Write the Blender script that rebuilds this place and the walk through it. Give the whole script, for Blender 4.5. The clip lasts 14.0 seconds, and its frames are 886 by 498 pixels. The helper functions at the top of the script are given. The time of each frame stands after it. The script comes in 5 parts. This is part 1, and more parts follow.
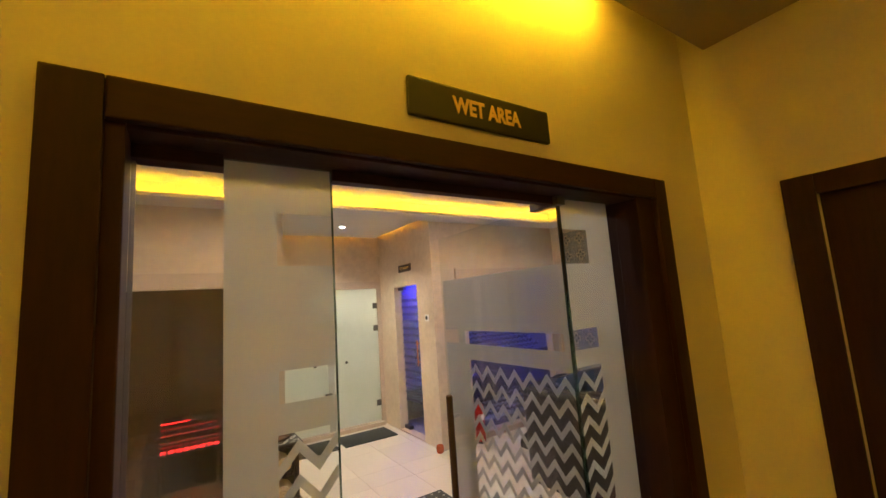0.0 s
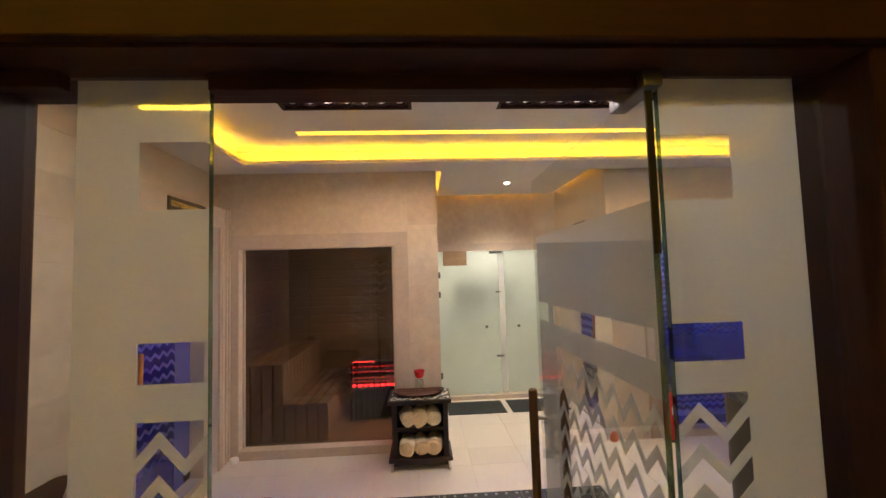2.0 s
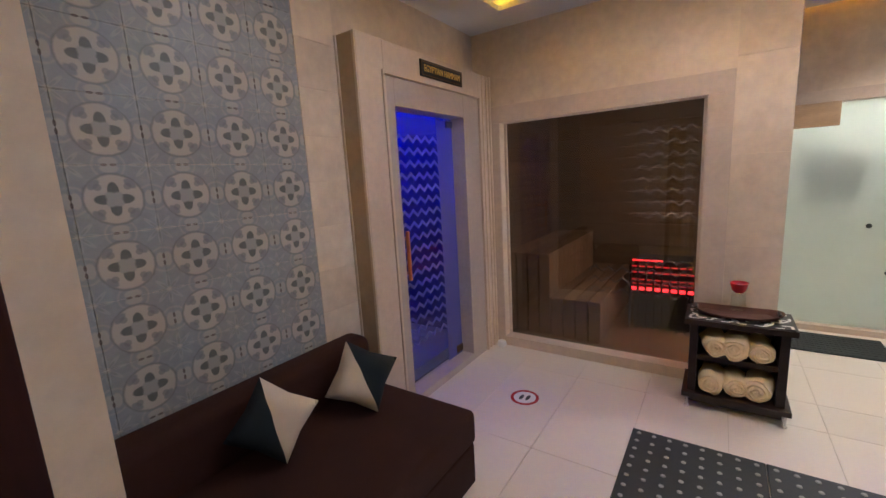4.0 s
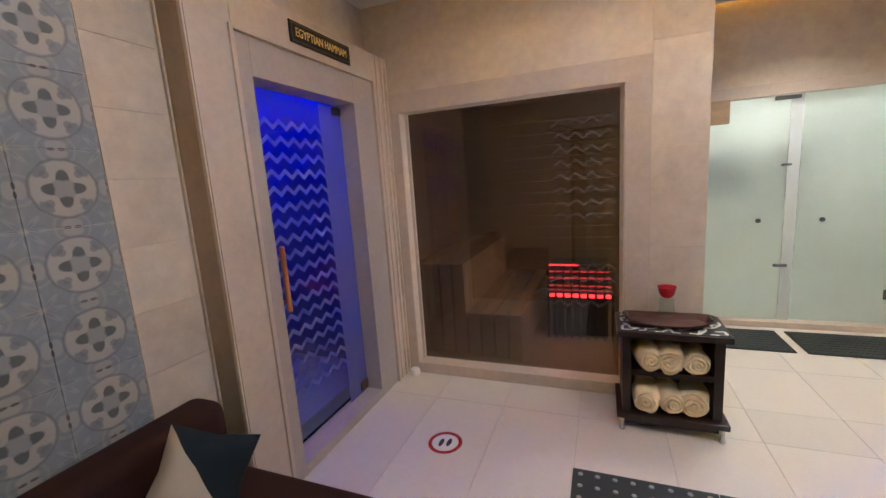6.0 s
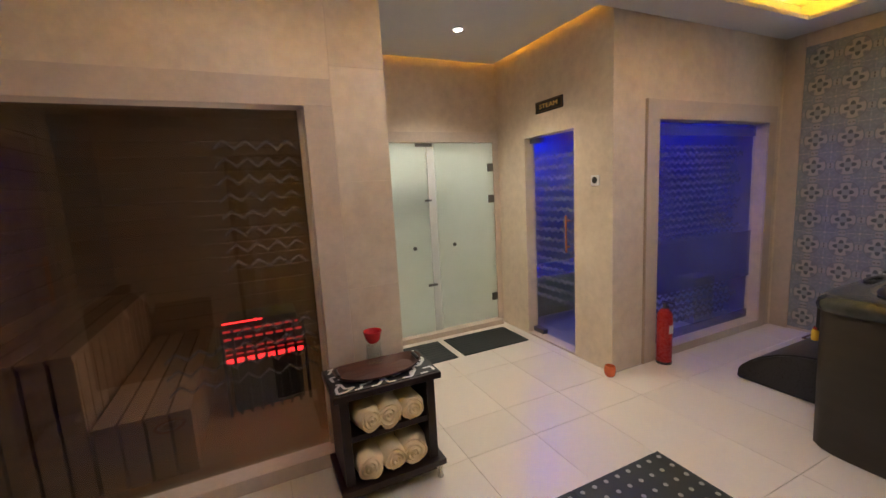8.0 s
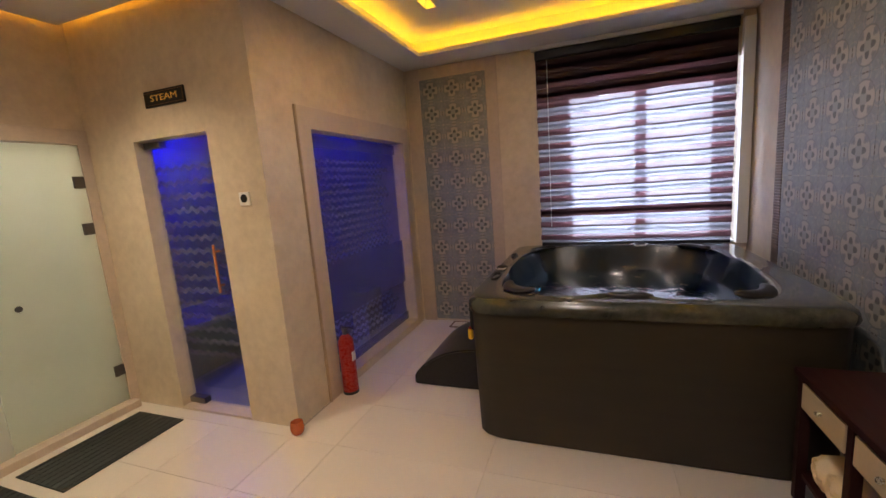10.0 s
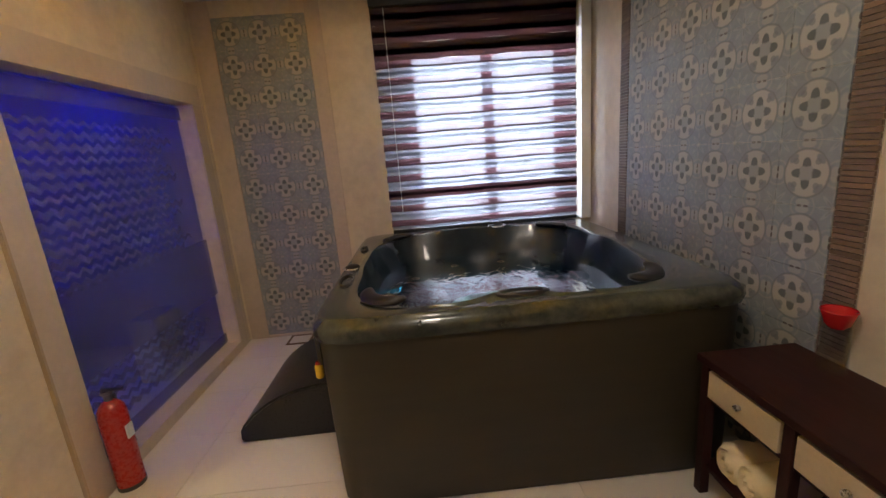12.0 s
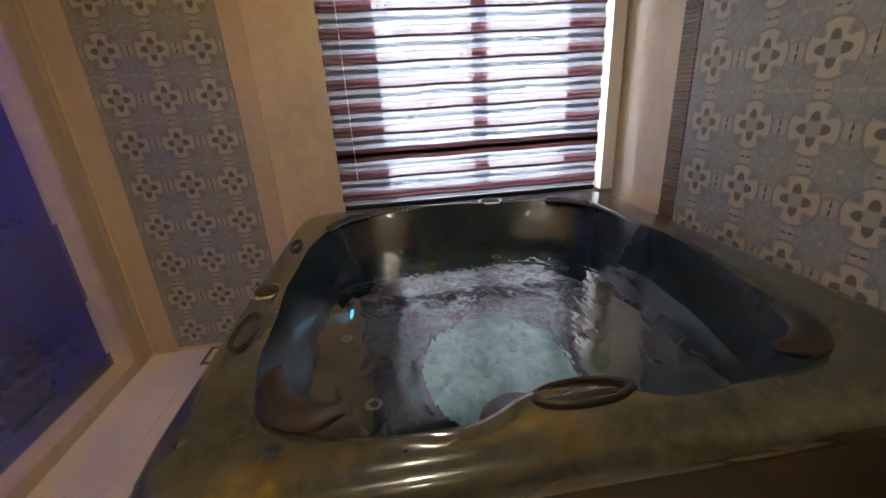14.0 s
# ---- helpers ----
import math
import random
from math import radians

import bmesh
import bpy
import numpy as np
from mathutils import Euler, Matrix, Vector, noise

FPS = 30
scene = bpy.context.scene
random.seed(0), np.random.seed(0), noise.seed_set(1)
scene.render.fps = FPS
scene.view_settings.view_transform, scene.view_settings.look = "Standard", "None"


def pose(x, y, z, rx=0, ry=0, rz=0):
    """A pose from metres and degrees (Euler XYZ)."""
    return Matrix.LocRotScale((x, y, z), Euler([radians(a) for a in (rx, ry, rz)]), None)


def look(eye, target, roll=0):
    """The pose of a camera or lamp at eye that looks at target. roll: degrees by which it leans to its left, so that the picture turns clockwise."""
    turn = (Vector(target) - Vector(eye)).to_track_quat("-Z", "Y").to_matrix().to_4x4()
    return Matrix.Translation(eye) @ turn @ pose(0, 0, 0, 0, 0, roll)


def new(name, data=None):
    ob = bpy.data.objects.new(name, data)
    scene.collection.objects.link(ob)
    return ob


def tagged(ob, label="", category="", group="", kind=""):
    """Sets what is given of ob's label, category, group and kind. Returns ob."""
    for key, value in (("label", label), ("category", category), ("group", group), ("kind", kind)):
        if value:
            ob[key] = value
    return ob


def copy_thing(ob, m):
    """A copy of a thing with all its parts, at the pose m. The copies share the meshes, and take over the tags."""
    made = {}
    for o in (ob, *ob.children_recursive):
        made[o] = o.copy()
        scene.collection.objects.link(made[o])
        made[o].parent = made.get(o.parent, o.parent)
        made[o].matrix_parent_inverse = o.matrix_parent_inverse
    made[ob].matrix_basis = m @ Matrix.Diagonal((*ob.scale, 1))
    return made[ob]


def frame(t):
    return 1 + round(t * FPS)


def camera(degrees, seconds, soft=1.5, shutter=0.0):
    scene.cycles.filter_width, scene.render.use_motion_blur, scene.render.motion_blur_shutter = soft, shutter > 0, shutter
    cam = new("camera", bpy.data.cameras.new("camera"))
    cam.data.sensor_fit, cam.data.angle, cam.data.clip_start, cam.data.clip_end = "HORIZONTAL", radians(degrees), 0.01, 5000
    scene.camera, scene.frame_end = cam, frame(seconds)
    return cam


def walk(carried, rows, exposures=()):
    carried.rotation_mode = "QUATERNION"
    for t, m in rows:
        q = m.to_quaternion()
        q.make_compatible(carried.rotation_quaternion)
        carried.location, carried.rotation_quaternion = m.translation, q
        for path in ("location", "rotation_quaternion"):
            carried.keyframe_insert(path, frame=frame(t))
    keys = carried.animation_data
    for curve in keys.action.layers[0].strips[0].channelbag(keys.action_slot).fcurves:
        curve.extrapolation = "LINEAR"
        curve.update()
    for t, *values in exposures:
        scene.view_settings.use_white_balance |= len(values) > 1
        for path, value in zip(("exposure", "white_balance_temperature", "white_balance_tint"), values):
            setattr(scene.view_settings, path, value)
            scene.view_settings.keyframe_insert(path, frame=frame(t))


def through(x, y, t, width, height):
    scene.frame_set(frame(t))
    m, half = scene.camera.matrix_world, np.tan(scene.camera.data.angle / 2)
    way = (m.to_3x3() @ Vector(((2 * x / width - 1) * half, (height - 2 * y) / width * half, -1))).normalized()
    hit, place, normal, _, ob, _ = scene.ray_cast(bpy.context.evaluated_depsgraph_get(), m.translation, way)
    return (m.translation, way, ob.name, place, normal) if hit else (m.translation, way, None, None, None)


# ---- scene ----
cam = camera(94.9, 14.0)
PATH = [
    (0, (-0.567, -0.889, 1.735), (0.514, 0.773, 1.996), -3.9),
    (0.5, (-0.369, -0.891, 1.753), (0.533, 0.867, 2.067), -3.8),
    (0.8, (-0.266, -0.85, 1.748), (0.501, 0.967, 2.083), -3.3),
    (1, (-0.201, -0.817, 1.754), (0.471, 1.036, 2.09), -2.9),
    (1.5, (-0.026, -0.74, 1.772), (0.392, 1.198, 2.031), -2.2),
    (2, (0.125, -0.65, 1.714), (0.237, 1.343, 1.838), -1.7),
    (2.5, (0.151, -0.494, 1.671), (-0.119, 1.487, 1.65), -1.5),
    (2.8, (0.101, -0.34, 1.626), (-0.415, 1.59, 1.529), -1.7),
    (3, (0.085, -0.232, 1.605), (-0.598, 1.642, 1.464), -1.9),
    (3.2, (0.065, -0.138, 1.608), (-0.808, 1.65, 1.403), -2.1),
    (5.3, (-0.233, 0.472, 1.474), (-1.415, 2.037, 1.083), -3.8),
    (5.5, (-0.251, 0.535, 1.467), (-1.312, 2.191, 1.108), -3.5),
    (6, (-0.277, 0.652, 1.51), (-1.003, 2.485, 1.179), -3.9),
    (6.2, (-0.308, 0.688, 1.519), (-0.891, 2.572, 1.188), -4.2),
    (6.5, (-0.37, 0.748, 1.53), (-0.71, 2.69, 1.194), -4.2),
    (7, (-0.448, 0.859, 1.539), (-0.393, 2.833, 1.221), -4.0),
    (7.2, (-0.455, 0.922, 1.541), (-0.23, 2.885, 1.235), -3.8),
    (9.3, (-0.228, 1.486, 1.559), (1.355, 2.673, 1.265), -3.6),
    (9.5, (-0.156, 1.519, 1.556), (1.519, 2.569, 1.257), -3.9),
    (10, (0.055, 1.575, 1.561), (1.905, 2.266, 1.243), -4.3),
    (10.2, (0.129, 1.593, 1.561), (2.029, 2.12, 1.226), -4.5),
    (10.5, (0.232, 1.655, 1.557), (2.181, 1.935, 1.205), -5.1),
    (11, (0.406, 1.683, 1.52), (2.368, 1.619, 1.136), -5.6),
    (11.4, (0.55, 1.739, 1.515), (2.505, 1.595, 1.118), -4.7),
    (11.5, (0.572, 1.724, 1.502), (2.531, 1.614, 1.114), -4.9),
    (12, (0.739, 1.792, 1.496), (2.685, 1.707, 1.045), -4.6),
    (12.5, (0.986, 1.843, 1.504), (2.915, 1.742, 0.985), -4.2),
    (13, (1.252, 1.807, 1.494), (3.163, 1.673, 0.917), -3.9),
    (13.5, (1.516, 1.734, 1.495), (3.4, 1.563, 0.844), -3.7),
    (14, (1.723, 1.753, 1.502), (3.581, 1.539, 0.793), -3.6),
]
walk(cam, [(t, look(eye, target, roll)) for t, eye, target, roll in PATH], [(0, 0.8, 6000, 14), (1.5, 0.85, 5900, 14), (3.0, 0.62, 5400, 15), (5.5, 0.86, 5050, 13), (7.0, 0.65, 5000, 9), (9.3, 0.18, 6550, 17), (10.2, 0.27, 6600, 13), (11.2, 0.34, 6550, 7), (14.0, 0.32, 7350, 6)])

# ---------------------------------------------------------------- light
world = bpy.data.worlds.new("world")
scene.world = world
world.use_nodes = True
wn, wl = world.node_tree.nodes, world.node_tree.links
sky = wn.new("ShaderNodeTexSky")
sky.sky_type, sky.sun_disc = "NISHITA", False
sky.sun_elevation, sky.sun_rotation = radians(48), radians(200)
wn["Background"].inputs["Strength"].default_value = 0.10
wl.new(sky.outputs["Color"], wn["Background"].inputs["Color"])
sun = new("sun", bpy.data.lights.new("sun", "SUN"))
sun.data.energy, sun.data.angle, sun.data.color = 2.0, radians(0.5), (1.0, 0.95, 0.88)
sun.matrix_world = pose(0, 0, 30, 42, 0, 200)


def area(name, m, size, size_y, power, color):
    ob = new(name, bpy.data.lights.new(name, "AREA"))
    ob.data.shape, ob.data.size, ob.data.size_y = "RECTANGLE", size, size_y
    ob.data.energy, ob.data.color = power, color
    ob.matrix_world = m
    return ob


# daylight that comes in through the window's opening
WINDOW_POWER = 78
area("window_daylight", pose(4.62, 1.22, 1.62, 90, 0, 90), 1.45, 1.45, WINDOW_POWER, (0.74, 0.84, 1.0))



def spot(name, x, y, z, power, color, angle, radius, blend=0.7):
    ob = new(name, bpy.data.lights.new(name, "SPOT"))
    ob.data.energy, ob.data.color, ob.data.spot_size, ob.data.spot_blend, ob.data.shadow_soft_size = power, color, radians(angle), blend, radius
    ob.location = (x, y, z)


# unseen spots added below the lattices for their lamps, and the alcove downlight's beam
for x, power in ((-0.37, 17), (1.17, 40), (2.76, 10)):
    spot("lattice_fill_light", x, 1.79, 2.905, power, (1.0, 0.90, 0.81), 174, 0.09, 0.45)
spot("downlight_beam", 1.203, 4.22, 2.79, 80, (1.0, 0.83, 0.58), 124, 0.03, 0.9)


# ---------------------------------------------------------------- materials
def nodes(name):
    m = bpy.data.materials.new(name)
    m.use_nodes = True
    t = m.node_tree
    return m, t, t.nodes["Principled BSDF"]


def add(t, kind, **inputs):
    n = t.nodes.new("ShaderNode" + kind)
    for k, v in inputs.items():
        key = int(k[1:]) if k[0] == "i" and k[1:].isdigit() else k.replace("_", " ")
        if isinstance(v, bpy.types.NodeSocket):
            t.links.new(v, n.inputs[key])
        else:
            n.inputs[key].default_value = v
    return n


def maths(t, op, a, b=0.0, clamp=False):
    n = add(t, "Math", i0=a, i1=b)
    n.operation, n.use_clamp = op, clamp
    return n.outputs[0]


def mixed(t, f, a, b, kind="MIX"):
    n = t.nodes.new("ShaderNodeMix")
    n.data_type, n.blend_type = "RGBA", kind
    for i, v in ((0, f), (6, a), (7, b)):
        if isinstance(v, bpy.types.NodeSocket):
            t.links.new(v, n.inputs[i])
        else:
            n.inputs[i].default_value = v if i == 0 else (*v[:3], 1)
    return n.outputs[2]


def surface(name, color, rough=0.5, metal=0.0, vary=0.12, big=1.5, fine=30.0, bump=0.05, tone=None, stretch=(1, 1, 1), pieces=0.0, coat=0.0, spec=0.5, gloss_vary=0.25):
    """A plain procedural surface: clouds at two scales, fine relief, some change of gloss."""
    m, t, p = nodes(name)
    co = add(t, "TexCoord").outputs["Object"]
    at = add(t, "Mapping", Vector=co, Scale=stretch).outputs[0]
    if pieces:
        rnd = add(t, "ObjectInfo").outputs["Random"]
        at2 = t.nodes.new("ShaderNodeVectorMath")
        at2.operation = "ADD"
        t.links.new(at, at2.inputs[0])
        t.links.new(maths(t, "MULTIPLY", rnd, 37.0), at2.inputs[1])
        at = at2.outputs[0]
    n1 = add(t, "TexNoise", Vector=at, Scale=big, Detail=5.0, Roughness=0.6).outputs["Fac"]
    n2 = add(t, "TexNoise", Vector=at, Scale=fine, Detail=4.0, Roughness=0.65).outputs["Fac"]
    f = maths(t, "ADD", maths(t, "MULTIPLY", n1, 0.62), maths(t, "MULTIPLY", n2, 0.38))
    f = maths(t, "MULTIPLY_ADD", maths(t, "SUBTRACT", f, 0.5), 3.2, True)
    f.node.inputs[2].default_value = 0.5
    tone = tone or color
    dark = [c * (1 - vary) for c in tone]
    light = [min(1, c * (1 + vary)) for c in color]
    c = mixed(t, f, dark, light)
    if pieces:
        k = maths(t, "MULTIPLY_ADD", rnd, pieces)
        k.node.inputs[2].default_value = 1 - pieces / 2
        c = mixed(t, 1.0, c, k, "MULTIPLY")
    t.links.new(c, p.inputs["Base Color"])
    r = maths(t, "MULTIPLY_ADD", n2, gloss_vary, True)
    r.node.inputs[2].default_value = rough - gloss_vary / 2
    t.links.new(r, p.inputs["Roughness"])
    p.inputs["Metallic"].default_value = metal
    p.inputs["Coat Weight"].default_value = coat
    p.inputs["Specular IOR Level"].default_value = spec
    if bump:
        b = add(t, "Bump", Strength=bump, Distance=0.01, Height=n2).outputs[0]
        t.links.new(b, p.inputs["Normal"])
    return m


def glowing(name, color, strength):
    m, t, p = nodes(name)
    t.nodes.remove(p)
    e = add(t, "Emission", Color=(*color, 1), Strength=strength)
    t.links.new(e.outputs[0], t.nodes["Material Output"].inputs[0])
    return m


def clear_glass(name, tint=(0.95, 0.97, 0.96), gloss=0.06):
    """A thin flat pane: mostly see-through, with a sharp reflection that grows at grazing angles."""
    m, t, p = nodes(name)
    t.nodes.remove(p)
    fr = maths(t, "POWER", add(t, "LayerWeight", Blend=0.5).outputs["Facing"], 4.0)
    fr = maths(t, "MULTIPLY_ADD", fr, 0.7, True)
    fr.node.inputs[2].default_value = 0.03 + gloss * 0.2
    tr = add(t, "BsdfTransparent", Color=(*tint, 1)).outputs[0]
    gl = add(t, "BsdfGlossy", Color=(0.9, 0.9, 0.9, 1), Roughness=0.02).outputs[0]
    s = add(t, "MixShader", i0=fr, i1=tr, i2=gl).outputs[0]
    t.links.new(s, t.nodes["Material Output"].inputs[0])
    return m


def frosted(name, color, see=0.0, through=0.6, rough=0.35, blur=0.0, weave=0.0):
    """Frosted glass or film: scatters light to both sides; see: share that passes straight; blur: share that is refracted softly."""
    m, t, p = nodes(name)
    t.nodes.remove(p)
    co = add(t, "TexCoord").outputs["Object"]
    n = add(t, "TexNoise", Vector=co, Scale=3.0, Detail=4.0).outputs["Fac"]
    c = mixed(t, n, [v * 0.92 for v in color], [min(1, v * 1.06) for v in color])
    df = add(t, "BsdfDiffuse", Color=c).outputs[0]
    tl = add(t, "BsdfTranslucent", Color=c).outputs[0]
    s = add(t, "MixShader", i0=through, i1=df, i2=tl).outputs[0]
    if blur:
        rf = add(t, "BsdfRefraction", Color=c, Roughness=0.75, IOR=1.22).outputs[0]
        s = add(t, "MixShader", i0=blur, i1=s, i2=rf).outputs[0]
    if see:
        tr = add(t, "BsdfTransparent", Color=(0.97, 0.97, 0.97, 1)).outputs[0]
        if weave:
            at = add(t, "Mapping", Vector=co, Scale=(1.0, 0.55, 1.1)).outputs[0]
            n3 = add(t, "TexNoise", Vector=at, Scale=weave, Detail=2.0).outputs["Fac"]
            k = maths(t, "MULTIPLY_ADD", maths(t, "SUBTRACT", n3, 0.5), 0.8, True)
            k.node.inputs[2].default_value = see
            see = k
        s = add(t, "MixShader", i0=see, i1=s, i2=tr).outputs[0]
    gl = add(t, "BsdfGlossy", Color=(1, 1, 1, 1), Roughness=rough).outputs[0]
    s = add(t, "MixShader", i0=0.05, i1=s, i2=gl).outputs[0]
    t.links.new(s, t.nodes["Material Output"].inputs[0])
    return m


def rosette_tile(name):
    """Printed cement tile: a cream quatrefoil with a dark star, small stars at the corners, dashes at the edges."""
    m, t, p = nodes(name)
    co = add(t, "TexCoord").outputs["Object"]
    s = add(t, "SeparateXYZ", Vector=co)
    u, v = maths(t, "DIVIDE", s.outputs[0], 0.124), maths(t, "DIVIDE", s.outputs[2], 0.124)
    rnd = add(t, "ObjectInfo").outputs["Random"]
    off = t.nodes.new("ShaderNodeVectorMath")
    off.operation = "ADD"
    t.links.new(co, off.inputs[0])
    t.links.new(maths(t, "MULTIPLY", rnd, 50.0), off.inputs[1])
    worn = add(t, "TexNoise", Vector=off.outputs[0], Scale=22.0, Detail=5.0, Roughness=0.7).outputs["Fac"]
    wob = maths(t, "MULTIPLY", maths(t, "SUBTRACT", worn, 0.5), 0.10)
    au, av = maths(t, "ABSOLUTE", u), maths(t, "ABSOLUTE", v)

    def length(a, b):
        return maths(t, "SQRT", maths(t, "ADD", maths(t, "MULTIPLY", a, a), maths(t, "MULTIPLY", b, b)))

    def wave(a, b, k):
        return maths(t, "COSINE", maths(t, "MULTIPLY", maths(t, "ARCTAN2", b, a), k))

    def inside(r, limit, soft=0.05):
        # 1 within the limit, 0 beyond it
        d = maths(t, "SUBTRACT", limit, maths(t, "ADD", r, wob))
        k = maths(t, "MULTIPLY_ADD", d, 1 / soft, True)
        k.node.inputs[2].default_value = 0.5
        return k

    def lobed(base, amount, w):
        k = maths(t, "MULTIPLY_ADD", w, amount)
        k.node.inputs[2].default_value = base
        return k

    r, w4 = length(u, v), wave(u, v, 4.0)
    cu, cv = maths(t, "SUBTRACT", 1.0, au), maths(t, "SUBTRACT", 1.0, av)
    rc, w8 = length(cu, cv), wave(cu, cv, 8.0)
    ground = mixed(t, worn, (0.19, 0.215, 0.235), (0.33, 0.355, 0.36))
    cream, dark = (0.48, 0.44, 0.37), (0.095, 0.10, 0.09)
    c = ground
    # eight-petalled star on each corner
    c = mixed(t, maths(t, "MULTIPLY", inside(rc, lobed(0.30, 0.20, w8), 0.08), 0.45), c, (0.42, 0.42, 0.40))
    c = mixed(t, maths(t, "MULTIPLY", inside(rc, lobed(0.17, 0.14, w8), 0.08), 0.6), c, (0.20, 0.22, 0.22))
    c = mixed(t, inside(rc, 0.07, 0.08), c, cream)
    # a small arc and a pair of leaves on the middle of each edge, with two dark dashes
    for a, b in ((au, cv), (av, cu)):
        e = length(a, b)
        arc = maths(t, "MULTIPLY", inside(e, 0.42), maths(t, "SUBTRACT", 1.0, inside(e, 0.36)))
        c = mixed(t, maths(t, "MULTIPLY", arc, 0.38), c, cream)
        leaf = length(maths(t, "DIVIDE", a, 0.23), maths(t, "DIVIDE", maths(t, "SUBTRACT", b, 0.10), 0.13))
        c = mixed(t, maths(t, "MULTIPLY", inside(leaf, 1.0, 0.3), 0.62), c, cream)
        dash = length(maths(t, "DIVIDE", maths(t, "SUBTRACT", a, 0.11), 0.085), maths(t, "DIVIDE", b, 0.035))
        c = mixed(t, maths(t, "MULTIPLY", inside(dash, 1.0, 0.3), 0.9), c, (0.075, 0.035, 0.030))
    # the medallion: a cream disc with dark curls on its diagonals and a dark four-pointed flower
    c = mixed(t, maths(t, "MULTIPLY", inside(r, 0.77, 0.06), 0.75), c, (0.13, 0.14, 0.14))
    c = mixed(t, inside(r, 0.715, 0.06), c, cream)
    p1 = maths(t, "MULTIPLY", maths(t, "ADD", au, av), 0.7071)
    q1 = maths(t, "MULTIPLY", maths(t, "SUBTRACT", au, av), 0.7071)
    curl = length(maths(t, "DIVIDE", maths(t, "SUBTRACT", p1, 0.63), 0.105), maths(t, "DIVIDE", q1, 0.18))
    c = mixed(t, maths(t, "MULTIPLY", inside(curl, 1.0, 0.35), 0.92), c, (0.21, 0.23, 0.24))
    curl = length(maths(t, "DIVIDE", maths(t, "SUBTRACT", p1, 0.52), 0.10), maths(t, "DIVIDE", q1, 0.10))
    c = mixed(t, maths(t, "MULTIPLY", inside(curl, 1.0, 0.35), 0.7), c, (0.17, 0.185, 0.185))
    c = mixed(t, inside(r, lobed(0.355, 0.135, w4)), c, dark)
    c = mixed(t, inside(r, lobed(0.235, -0.035, w4), 0.06), c, (0.34, 0.34, 0.31))
    fade = mixed(t, maths(t, "MULTIPLY", worn, 0.35), c, ground)
    k = maths(t, "MULTIPLY_ADD", rnd, 0.10)
    k.node.inputs[2].default_value = 0.95
    t.links.new(mixed(t, 1.0, fade, k, "MULTIPLY"), p.inputs["Base Color"])
    p.inputs["Roughness"].default_value = 0.42
    t.links.new(add(t, "Bump", Strength=0.06, Distance=0.01, Height=worn).outputs[0], p.inputs["Normal"])
    return m


STONE = surface("cream_stone", (0.68, 0.58, 0.44), 0.42, vary=0.10, big=1.3, fine=14, bump=0.03, tone=(0.61, 0.50, 0.37))
STONE_PLATE = surface("cream_stone_plate", (0.68, 0.58, 0.44), 0.42, vary=0.10, big=1.3, fine=14, bump=0.03, tone=(0.61, 0.50, 0.37), pieces=0.07)
TRIM = surface("tan_stone_trim", (0.56, 0.46, 0.36), 0.40, vary=0.12, big=2.0, fine=22, bump=0.03)
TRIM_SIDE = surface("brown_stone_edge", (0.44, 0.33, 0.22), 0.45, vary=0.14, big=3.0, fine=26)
FRAME_GREY = surface("grey_beige_door_frame", (0.44, 0.38, 0.33), 0.35, vary=0.10, big=3.0, fine=30)
PLASTER = surface("white_ceiling_paint", (0.74, 0.73, 0.72), 0.75, vary=0.04, big=1.0, fine=60, bump=0.04)
# brown stands for the shade on the panel's underside, below its light strip
CORRIDOR_CEILING = surface("shaded_ceiling_paint", (0.30, 0.235, 0.15), 0.75, vary=0.06, big=1.0, fine=60, bump=0.04)
ANTE_PAINT = surface("beige_wall_paint", (0.62, 0.54, 0.40), 0.7, vary=0.06, big=1.2, fine=90, bump=0.06)
FLOOR_TILE = surface("cream_floor_porcelain", (0.70, 0.64, 0.56), 0.30, gloss_vary=0.02, vary=0.03, big=0.8, fine=40, bump=0, pieces=0.08)
GROUT = surface("sand_grout", (0.50, 0.44, 0.36), 0.8, vary=0.1, fine=80)
DARK_WOOD = surface("dark_mahogany", (0.030, 0.0085, 0.0075), 0.55, spec=0.2, vary=0.35, big=2.0, fine=16, bump=0.05, stretch=(6, 6, 0.7))
DARK_WOOD_H = surface("dark_mahogany_level", (0.030, 0.0085, 0.0075), 0.55, spec=0.2, vary=0.35, big=2.0, fine=16, bump=0.05, stretch=(0.7, 6, 6))
ESPRESSO = surface("espresso_wood", (0.022, 0.012, 0.010), 0.36, vary=0.35, big=4, fine=24, bump=0.04, stretch=(1, 6, 6))
TAN_WOOD = surface("tan_wood", (0.40, 0.27, 0.15), 0.5, vary=0.18, big=3, fine=26, bump=0.05, stretch=(1, 5, 5))
BOARD_WOOD = surface("brown_board_wood", (0.20, 0.125, 0.065), 0.5, vary=0.18, big=3, fine=26, bump=0.05, stretch=(1, 5, 5))
TRAY_WOOD = surface("red_brown_tray_wood", (0.085, 0.035, 0.022), 0.5, vary=0.3, big=6, fine=30, stretch=(1, 6, 6))
SAUNA_WOOD = surface("sauna_pine", (0.36, 0.22, 0.12), 0.6, vary=0.22, big=3, fine=20, bump=0.08, stretch=(1, 1, 8), pieces=0.3)
# sauna pine again, lightened to put the light on the bench slats into colour
BENCH_WOOD = surface("lit_bench_pine", (0.56, 0.36, 0.22), 0.6, vary=0.20, big=3, fine=20, bump=0.08, stretch=(1, 1, 8), pieces=0.3)
SOFA = surface("dark_brown_fabric", (0.040, 0.017, 0.013), 0.9, vary=0.2, big=4, fine=260, bump=0.25, spec=0.2)
